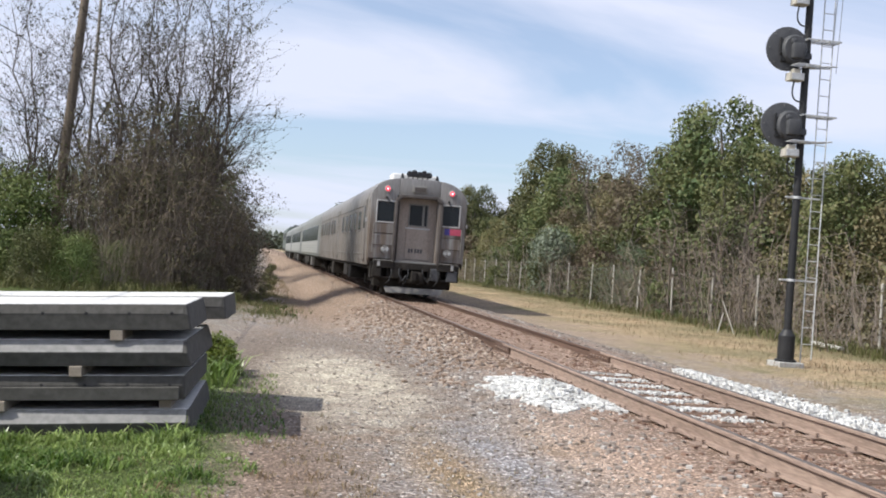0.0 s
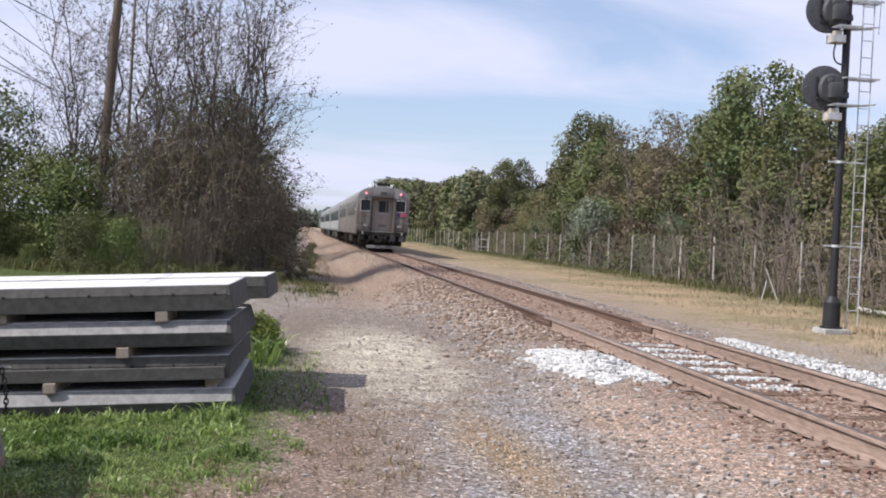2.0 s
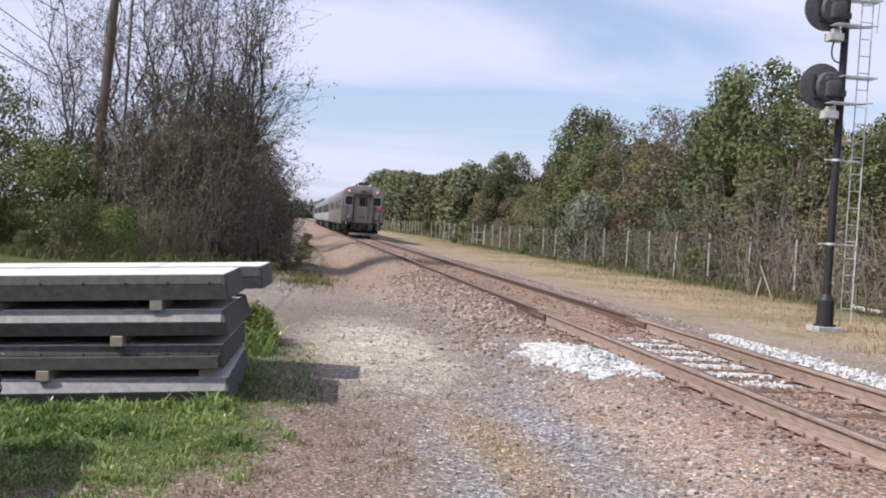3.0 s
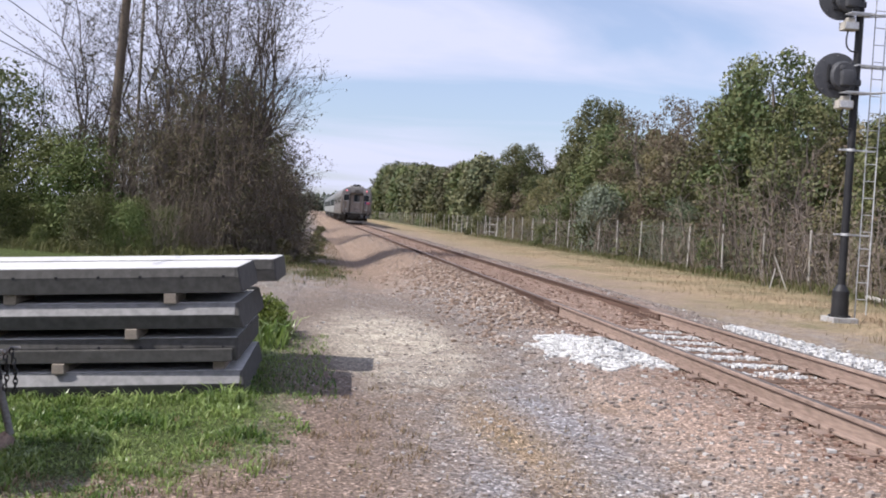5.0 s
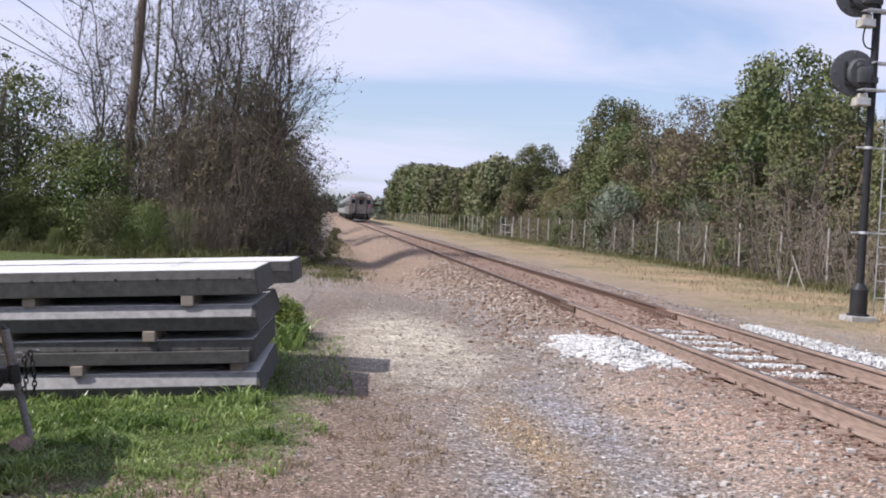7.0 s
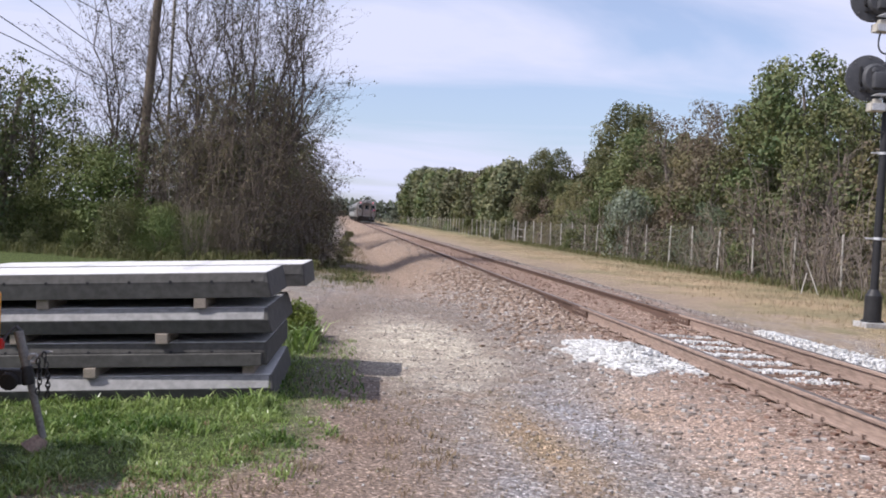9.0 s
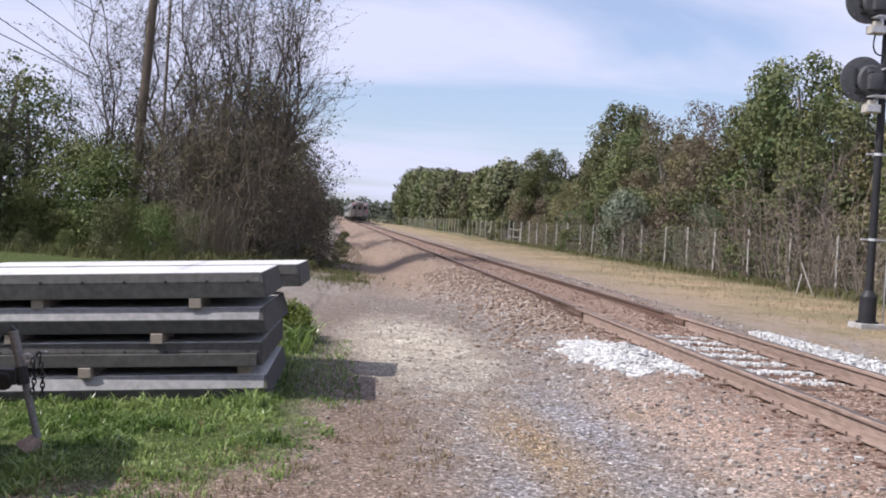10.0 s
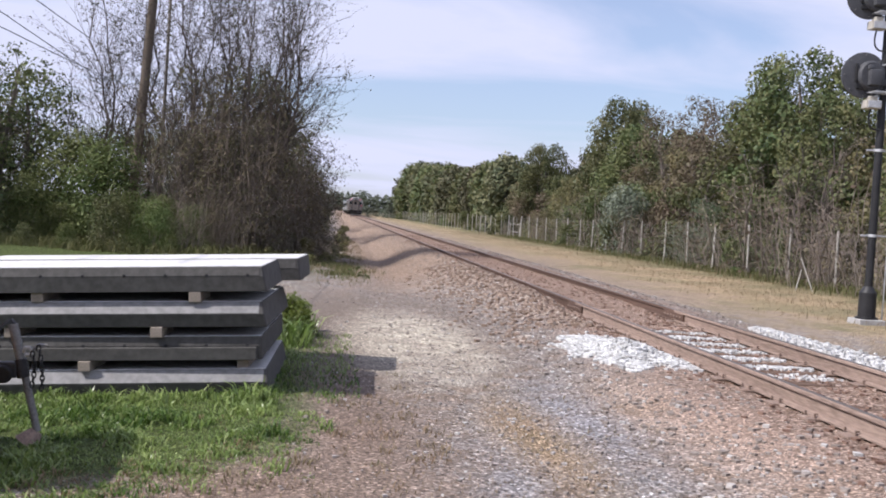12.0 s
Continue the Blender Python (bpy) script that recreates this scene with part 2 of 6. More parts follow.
M_PALE = M_PALE.color(M_PALE.mix(0.25, M_PALE.ramp(M_PALE.random(True), [(0, (0.20, 0.195, 0.185)), (0.3, (0.46, 0.46, 0.45)), (1, (0.74, 0.74, 0.73))]), M_PALE.ramp(M_PALE.noise(60), [(0.3, (0.40, 0.385, 0.36)), (0.7, (0.72, 0.72, 0.70))])))
M_RUST = simple("rusty_rail_steel", (0.147, 0.104, 0.083), (0.325, 0.244, 0.199), 3, 0.85, 0.0, 0.3, (1, 0.1, 1))
M_OLDRUST = simple("dark_rail_rust", (0.055, 0.034, 0.026), (0.13, 0.082, 0.062), 3, 0.85, 0.0, 0.3, (1, 0.1, 1))
M_HEAD = simple("worn_rail_head", (0.07, 0.0574, 0.049), (0.154, 0.13, 0.112), 2, 0.45, 0.4, 0.05, (1, 0.05, 1))
M_TIE = simple("weathered_tie_wood", (0.063, 0.0387, 0.0269), (0.171, 0.112, 0.0798), 4, 0.9, 0, 0.5, (0.3, 4, 4))
# One concrete in three tones: sides as shaded, tops as sunlit, chamfers between.
M_CONC_SHADE = simple("shaded_concrete", (0.0601, 0.0577, 0.0538), (0.093, 0.0901, 0.0845), 1.2, 0.9, 0, 0.06, None, 14)
M_CONC_SUN = simple("sunlit_concrete", (0.46, 0.455, 0.45), (0.60, 0.595, 0.58), 1.5, 0.9, 0, 0.1, None, 20)
M_FOOT = simple("grey_footing_concrete", (0.30, 0.295, 0.285), (0.42, 0.415, 0.40), 3, 0.9, 0, 0.15, None, 20)
M_LIP = simple("half_lit_concrete", (0.20, 0.198, 0.196), (0.26, 0.257, 0.252), 1.4, 0.9, 0, 0.05, None, 14)
M_BLOCK = simple("raw_timber_block", (0.20, 0.165, 0.13), (0.36, 0.31, 0.26), 8, 0.85, 0, 0.4, (1, 5, 5))
M_BLACK = simple("black_paint", (0.012, 0.012, 0.013), (0.03, 0.03, 0.032), 5, 0.5, 0, 0.1)
M_DARKGREY = simple("dark_grey_paint", (0.045, 0.047, 0.052), (0.085, 0.087, 0.095), 5, 0.6, 0, 0.1)
M_GALV = simple("galvanised_steel", (0.42, 0.43, 0.44), (0.62, 0.63, 0.64), 8, 0.5, 0.35, 0.1)
M_ALU = simple("grey_aluminium_paint", (0.30, 0.30, 0.29), (0.46, 0.45, 0.43), 5, 0.6, 0.2, 0.1)
M_DARKALU = simple("dull_grey_steel", (0.14, 0.135, 0.13), (0.24, 0.235, 0.225), 5, 0.7, 0.1, 0.1)
M_BOX = simple("beige_box_paint", (0.34, 0.32, 0.28), (0.48, 0.455, 0.40), 5, 0.6)
M_STAKE = simple("bleached_wood", (0.34, 0.32, 0.29), (0.50, 0.48, 0.44), 6, 0.8, 0, 0.1)
M_POST = simple("weathered_fence_post", (0.30, 0.28, 0.25), (0.48, 0.46, 0.42), 6, 0.8, 0, 0.1)
M_BARK = simple("grey_brown_bark", (0.09, 0.075, 0.062), (0.23, 0.20, 0.17), 5, 0.9, 0, 0.6, (4, 4, 0.7))
M_PALEBARK = simple("pale_dead_bark", (0.187, 0.162, 0.136), (0.357, 0.323, 0.281), 5, 0.9, 0, 0.4, (4, 4, 0.7))
M_POLE = simple("weathered_pole_wood", (0.10, 0.078, 0.06), (0.21, 0.17, 0.135), 3, 0.9, 0, 0.5, (6, 6, 0.4))
M_LEAF_A = leafy("oak_leaves", [(0.0409, 0.0648, 0.0243), (0.0761, 0.11, 0.0365), (0.127, 0.152, 0.0558), (0.182, 0.171, 0.0759)])
M_LEAF_B = leafy("turning_leaves", [(0.0794, 0.0887, 0.0376), (0.139, 0.14, 0.0591), (0.188, 0.171, 0.0805), (0.203, 0.159, 0.0853)])
M_LEAF_C = leafy("dull_green_leaves", [(0.0632, 0.0763, 0.0414), (0.0972, 0.112, 0.0546), (0.141, 0.143, 0.0727), (0.17, 0.151, 0.0828)])
M_LEAF_G = leafy("bright_bush_leaves", [(0.0378, 0.0604, 0.0151), (0.0755, 0.109, 0.0286), (0.126, 0.16, 0.0461), (0.185, 0.188, 0.0714)])
M_LEAF_D = leafy("dry_brown_leaves", [(0.0964, 0.0697, 0.0492), (0.168, 0.125, 0.086), (0.229, 0.176, 0.125), (0.138, 0.139, 0.067)])
M_LEAF_T = leafy("sparse_dry_leaves", [(0.0467, 0.0408, 0.0306), (0.0808, 0.0697, 0.0493), (0.128, 0.111, 0.0765), (0.0765, 0.0892, 0.0382)])
M_LEAF_S = leafy("silver_leaves", [(0.0704, 0.085, 0.0541), (0.148, 0.169, 0.122), (0.218, 0.243, 0.19)])
M_LEAF_W = leafy("weed_leaves", [(0.0709, 0.115, 0.024), (0.157, 0.231, 0.048), (0.27, 0.339, 0.084)], 0.35)
M_LEAF_F = leafy("feathery_leaves", [(0.07, 0.10, 0.06), (0.11, 0.15, 0.09), (0.15, 0.19, 0.12)])
M_DARKBARK = simple("dark_sapling_bark", (0.045, 0.036, 0.032), (0.13, 0.108, 0.095), 5, 0.9, 0, 0)
M_BRUSH = simple("brown_brush_stems", (0.103, 0.0784, 0.0639), (0.24, 0.197, 0.164), 6, 0.9, 0, 0)
M_TWIG = simple("twigs", (0.117, 0.0945, 0.079), (0.284, 0.243, 0.208), 6, 0.9, 0, 0)
M_GRASS = leafy("grass_blades", [(0.0259, 0.0634, 0.00966), (0.0957, 0.207, 0.0276), (0.199, 0.34, 0.0586), (0.385, 0.458, 0.178)], 0.30)
glossy(M_GRASS, 0.36, 0.5)
M_GRASS_T = leafy("tall_grass_blades", [(0.0566, 0.0661, 0.0205), (0.0947, 0.101, 0.0368), (0.151, 0.137, 0.0613)], 0.3)
M_DRY = leafy("dry_grass_blades", [(0.26, 0.175, 0.10), (0.34, 0.26, 0.165), (0.42, 0.355, 0.245), (0.17, 0.17, 0.085)], 0.3)


def car_steel():
    """Brushed stainless steel under brown road grime."""
    k = Mat("grimy_stainless_steel", 0.5, 0.25, 0.35)
    z = k.axis()[2]
    streak, wide = k.noise(5, 4, 0.6, (1, 1, 0.12)), k.noise(0.8, 3)
    steel = k.ramp(k.noise(40, 2, 0.5, (1, 1, 0.05)), [(0.3, (0.18, 0.178, 0.178)), (0.7, (0.285, 0.28, 0.278))])
    grime = k.ramp(wide, [(0.3, (0.075, 0.052, 0.038)), (0.7, (0.15, 0.112, 0.086))])
    f = k.math("MULTIPLY", k.step(streak, 0.30, 0.62), k.step(z, 3.9, 2.4))
    k.rough(k.math("ADD", k.math("MULTIPLY", f, 0.3), 0.42))
    return k.color(k.mix(k.math("MULTIPLY", f, 0.85), steel, grime))


M_STEEL = car_steel()
M_BRIGHT = simple("brushed_steel", (0.36, 0.36, 0.36), (0.50, 0.495, 0.49), 3, 0.45, 0.4, 0.05)
M_COACH = simple("dull_coach_steel", (0.17, 0.175, 0.17), (0.26, 0.265, 0.26), 2, 0.55, 0.3, 0.05)
M_WHITE = simple("white_roof_paint", (0.70, 0.70, 0.70), (0.82, 0.82, 0.81), 2, 0.4, 0.0, 0.03)
M_CARWHITE = simple("white_car_paint", (0.25, 0.25, 0.24), (0.36, 0.355, 0.345), 1.5, 0.5, 0.0, 0.05)
# Soot on the running gear; also the dark of shaded end parts.
M_UNDER = simple("underframe_soot_and_shade", (0.0108, 0.0096, 0.0084), (0.036, 0.0312, 0.027), 4, 0.85, 0, 0.3)
M_GLASS = simple("dark_tinted_glass", (0.012, 0.015, 0.018), (0.02, 0.024, 0.028), 2, 0.18, 0.0, 0, None, 30, 0.2)
M_DOOR = simple("brown_grey_door_steel", (0.24, 0.20, 0.175), (0.36, 0.315, 0.28), 3, 0.55, 0.15, 0.1, (1, 1, 0.2))
M_PORTAL = simple("grimy_portal_steel", (0.05, 0.044, 0.042), (0.12, 0.105, 0.098), 4, 0.6, 0.2, 0.15)
M_BLUE = simple("blue_paint", (0.0375, 0.0375, 0.165), (0.06, 0.0525, 0.225), 3, 0.5)
M_REDPAINT = simple("red_paint", (0.35, 0.05, 0.10), (0.50, 0.09, 0.14), 3, 0.5)
M_REDLAMP = glowing("red_marker_lamp", (0.75, 0.03, 0.06), 0.75)
M_REDCORE = glowing("bright_lamp_core", (1.0, 0.45, 0.5), 2.0)
M_LENS = simple("clear_lens", (0.32, 0.32, 0.32), (0.45, 0.45, 0.45), 4, 0.1, 0.3, 0)
M_LOCO = simple("locomotive_grey_green", (0.07, 0.085, 0.08), (0.14, 0.16, 0.15), 2, 0.6)
M_ORANGE = simple("orange_machine_paint", (0.55, 0.24, 0.02), (0.68, 0.32, 0.04), 3, 0.5)
M_REDLENS = simple("red_plastic_lens", (0.45, 0.015, 0.015), (0.6, 0.03, 0.03), 8, 0.2, 0, 0)
M_WIRE = simple("dull_fence_wire", (0.16, 0.155, 0.145), (0.26, 0.25, 0.24), 6, 0.7, 0.1, 0)
M_CABLE = simple("black_cable", (0.02, 0.02, 0.02), (0.04, 0.04, 0.04), 4, 0.7, 0, 0)
M_HAZE = leafy("far_wood_leaves", [(0.07, 0.09, 0.06), (0.10, 0.125, 0.08), (0.14, 0.16, 0.105)], 0.2)

# ---- building blocks ----


class Geo:
    """Collects vertices and faces for one mesh."""

    def __init__(self):
        self.v, self.f = [], []

    def add(self, verts, faces):
        o = len(self.v)
        self.v.extend(verts)
        self.f.extend([tuple(i + o for i in q) for q in faces])
        return self

    def box(self, c, s, m=None):
        x, y, z = (d / 2 for d in s)
        vs = [Vector((a, b, d)) for a in (-x, x) for b in (-y, y) for d in (-z, z)]
        m = Matrix.Translation(c) @ m if m else Matrix.Translation(c)
        return self.add([tuple(m @ v) for v in vs], [(0, 1, 3, 2), (4, 6, 7, 5), (0, 4, 5, 1), (2, 3, 7, 6), (0, 2, 6, 4), (1, 5, 7, 3)])

    def tube(self, p0, p1, r0, r1=None, n=8, caps=True):
        p0, p1 = Vector(p0), Vector(p1)
        r1 = r0 if r1 is None else r1
        d = (p1 - p0).normalized()
        a = d.orthogonal().normalized()
        b = d.cross(a)
        vs = []
        for p, r in ((p0, r0), (p1, r1)):
            for i in range(n):
                t = 2 * math.pi * i / n
                vs.append(tuple(p + (a * math.cos(t) + b * math.sin(t)) * r))
        fs = [(i, (i + 1) % n, n + (i + 1) % n, n + i) for i in range(n)]
        if caps:
            fs += [tuple(range(n - 1, -1, -1)), tuple(range(n, 2 * n))]
        return self.add(vs, fs)

    def path(self, pts, r, n=6):
        for a, b in zip(pts, pts[1:]):
            self.tube(a, b, r, r, n)
        return self

    def loft(self, rings, closed_ends=True):
        n = len(rings[0])
        vs = [tuple(p) for ring in rings for p in ring]
        fs = []
        for k in range(len(rings) - 1):
            for i in range(n):
                j = (i + 1) % n
                fs.append((k * n + i, k * n + j, (k + 1) * n + j, (k + 1) * n + i))
        if closed_ends:
            fs += [tuple(range(n - 1, -1, -1)), tuple(range((len(rings) - 1) * n, len(rings) * n))]
        return self.add(vs, fs)

    def mesh(self, name):
        me = bpy.data.meshes.new(name)
        me.from_pydata(self.v, [], self.f)
        me.update()
        return me


def part(name, geo, material, parent=None, label="", bevel=0.0, smooth=False, at=None):
    """Links a Geo as one mesh object, under a parent if given."""
    me = geo.mesh(name)
    bm = bmesh.new()
    bm.from_mesh(me)
    bmesh.ops.recalc_face_normals(bm, faces=bm.faces)
    if bevel:
        edges = [e for e in bm.edges if len(e.link_faces) == 2 and e.calc_face_angle(0) > 0.5]
        bmesh.ops.bevel(bm, geom=edges, offset=bevel, segments=2, profile=0.6, affect="EDGES", clamp_overlap=True)
    bm.to_mesh(me)
    bm.free()
    if smooth:
        me.shade_smooth()
        me.set_sharp_from_angle(angle=radians(40))
    me.materials.append(material)
    ob = new(name, me)
    ob.parent = parent
    if at is not None:
        ob.matrix_basis = at
    if label:
        ob["label"] = label
    return ob


def raw(name, geo, material, parent=None, smooth=False):
    """The same for big meshes of leaves, stones and blades, with no clean-up."""
    me = geo.mesh(name)
    me.materials.append(material)
    if smooth:
        me.shade_smooth()
    ob = new(name, me)
    ob.parent = parent
    return ob


def thing(name, m, label, category, group="", kind=""):
    ob = new(name)
    ob.matrix_basis = m
    ob.empty_display_size = 0.2
    return tagged(ob, label, category, group, kind)


def smoothstep(v, a, b):
    t = min(1.0, max(0.0, (v - a) / (b - a)))
    return t * t * (3 - 2 * t)


TX = 4.87          # the track's centre line
RAIL_TOP = 0.29


def height(x, y):
    """The ground's height: flat yard, low ballast bed, a ditch beside the far track."""
    u = abs(x - TX)
    far = smoothstep(y, 17, 27)
    left = x < TX
    base = 0.0
    if left:
        base = -0.29 * smoothstep(y, 15, 31) * smoothstep(x, -4.0, 0.3)
        bed = 1 - smoothstep(u, 1.55, 2.6 + 0.6 * far)
    else:
        base = -0.02
        bed = 1 - smoothstep(u, 1.5, 3.0)
    h = base + (0.092 + 0.09 * smoothstep(y, 14.5, 20) - base) * bed
    if u < 1.7:
        h += 0.026 * smoothstep(u, 0.80, 1.1) * (1 - smoothstep(u, 1.4, 1.7)) + 0.012 * noise.noise((x * 2.1, y * 2.1, 15.0))
    if left:
        h += 0.07 * smoothstep(y, 16.0, 17.8) * smoothstep(u, 0.80, 0.95) * (1 - smoothstep(u, 1.2, 1.9)) * (0.8 + 0.5 * noise.noise((x * 1.5, y * 0.9, 21.0)))
    h -= 0.045 * min(3.5, max(0.0, -0.45 - x)) * (1 - smoothstep(y, 13, 20)) * smoothstep(y, 4.5, 8.0)
    if u > 1.6:
        h += 0.03 * noise.noise((x * 0.5, y * 0.5, 1.0)) + 0.012 * noise.noise((x * 2.3, y * 2.3, 4.0))
        if left and far > 0:
            h += 0.10 * far * noise.noise((x * 0.8, y * 0.16, 9.0)) * smoothstep(u, 1.6, 2.6)
    return h

# ---- the ground ----


def spaced(stops):
    """Positions along an axis: (from, to, step) stretches, put end to end."""
    out = []
    for a, b, s in stops:
        n = max(1, round((b - a) / s))
        out += [a + (b - a) * i / n for i in range(n)]
    return out + [stops[-1][1]]


def build_ground():
    xs = spaced([(-1500, -120, 230), (-120, -20, 10), (-20, -4, 1.0), (-4, 9, 0.14), (9, 18, 0.5), (18, 60, 4), (60, 160, 20), (160, 1500, 220)])
    ys = spaced([(-400, -40, 60), (-40, 3, 3), (3, 20, 0.14), (20, 50, 0.3), (50, 120, 1.0), (120, 400, 8), (400, 3500, 300)])
    g = Geo()
    g.v = [(x, y, height(x, y)) for y in ys for x in xs]
    n = len(xs)
    g.f = [(j * n + i, j * n + i + 1, (j + 1) * n + i + 1, (j + 1) * n + i) for j in range(len(ys) - 1) for i in range(n - 1)]
    ob = raw("ground", g, M_GROUND, None, True)
    tagged(ob, "packed gravel, dirt and dry grass beside the railway", "ground", "", "structure")


build_ground()


def stone_shape(rng, r):
    """A rough eight-cornered stone."""
    vs = []
    for a in (-1, 1):
        for b in (-1, 1):
            for c in (-1, 1):
                k = rng.uniform(0.55, 0.85)
                vs.append((a * r * k * rng.uniform(0.8, 1.3), b * r * k, c * r * k * 0.75))
    t = rng.uniform(0, 6.3)
    ca, sa = math.cos(t), math.sin(t)
    return [(x * ca - y * sa, x * sa + y * ca, z) for x, y, z in vs]


STONE_F = [(0, 1, 3, 2), (4, 6, 7, 5), (0, 4, 5, 1), (2, 3, 7, 6), (0, 2, 6, 4), (1, 5, 7, 3)]


def scatter_stones(name, material, label, spots, kind="stuff"):
    g = Geo()
    rng = random.Random(len(spots))
    for x, y, z, r in spots:
        g.add([(x + a, y + b, z + c) for a, b, c in stone_shape(rng, r)], STONE_F)
    ob = raw(name, g, material)
    return tagged(ob, label, "stones", "", kind)


def build_loose_stones():
    rng = random.Random(3)
    spots = []
    for _ in range(8200):                       # yard gravel, thickest near the camera
        y = 3.5 + 18 * rng.random() ** 1.6
        x = rng.uniform(-0.3, 3.4)
        if x < 0.7 and rng.random() < 0.8:
            continue
        r = rng.choice((0.006, 0.007, 0.008, 0.009, 0.010, 0.012, 0.014, 0.019))
        spots.append((x, y, height(x, y) + r * 0.2, r))
    rusty, tan_stones = [], []
    for _ in range(6600):                       # ballast in and beside the track
        y = 4 + 60 * rng.random() ** 1.7
        x = TX + rng.uniform(-2.6, 2.6)
        r = rng.uniform(0.014, 0.034)
        if x < TX - 1.7 and y > 22:
            r *= 0.7
        (rusty if abs(x - TX) < rng.uniform(0.9, 1.6) else spots).append((x, y, height(x, y) + r * 0.1, r))
    for _ in range(2600):
        y = 12.5 + 16 * rng.random() ** 1.2
        x = TX - 0.95 - abs(rng.gauss(0, 0.75))
        if y < 14.3 and x > 2.7:
            continue
        r = rng.uniform(0.02, 0.046)
        tan_stones.append((x, y, height(x, y) + r * 0.15, r))
    scatter_stones("shoulder_ballast", M_TAN, "chunky tan ballast stones heaped along the rail", tan_stones)
    scatter_stones("track_ballast", M_BALLAST, "rust-stained ballast stones between and beside the rails", rusty)
    scatter_stones("loose_gravel", M_STONE, "loose brown and grey gravel and ballast stones", spots)
    spots = []
    while len(spots) < 2900:                    # the white heap beside the near rail, ragged at its edge
        x, y = rng.uniform(2.6, 4.05), rng.uniform(9.8, 14.0)
        dx, dy = (x - 3.50 - 0.06 * (11.8 - y)) / 0.64, (y - 11.65) / 1.5
        q = math.hypot(dx, dy) + 0.40 * noise.noise((x * 2.4, y * 1.6, 12.0))
        if q > 1 or rng.random() < 0.45 * q ** 4:
            continue
        spots.append((x, y, height(x, y) + 0.13 * max(0.0, 0.85 - q) * rng.random() ** 0.7 + 0.006, rng.choice((0.015, 0.019, 0.024, 0.029, 0.036))))
    for _ in range(70):
        x, y = rng.uniform(2.4, 3.9), rng.uniform(9.6, 13.5)
        spots.append((x, y, height(x, y) + 0.006, rng.uniform(0.012, 0.028)))
    scatter_stones("white_stone_heap", M_PALE, "low heap of white crushed stone beside the rail", spots)
    spots = []
    for y0 in [0.05 + i * 0.66 for i in range(15, 22)]:   # between the ties
        for _ in range(230):
            y = y0 + 0.33 + rng.gauss(0, 0.075)
            x = TX + rng.uniform(-0.58, 0.62)
            if rng.random() < (0.5 if y0 > 13.4 or y0 < 10.2 else 0.0):
                continue
            spots.append((x, y, 0.100 + rng.random() * 0.012, rng.uniform(0.012, 0.026)))
    scatter_stones("white_stone_fill", M_PALE, "white crushed stone lying between the ties", spots)
    spots = []
    for _ in range(6500):                       # the ridge past the far rail
        y = 15.1 - 12 * rng.random() ** 1.25
        wide = 0.72 * smoothstep(y, 15.3, 12.0)
        x = 6.72 + 0.012 * (15 - y) + (rng.random() + rng.random() - 1) * (0.22 + wide) + 0.10 * noise.noise((y * 1.3, 2.0, 6.0))
        spots.append((x, y, height(x, y) + 0.06 * rng.random() ** 2, rng.uniform(0.014, 0.033)))
    scatter_stones("white_stone_ridge", M_PALE, "long ridge of white crushed stone along the far rail", spots)


build_loose_stones()

# ---- the track ----


def rail_profile():
    h = [(-0.07, 0), (0.07, 0), (0.07, 0.012), (0.012, 0.03), (0.010, 0.128), (0.036, 0.138), (0.036, 0.162), (0.028, 0.172),
         (-0.028, 0.172), (-0.036, 0.162), (-0.036, 0.138), (-0.010, 0.128), (-0.012, 0.03), (-0.07, 0.012)]
    return h


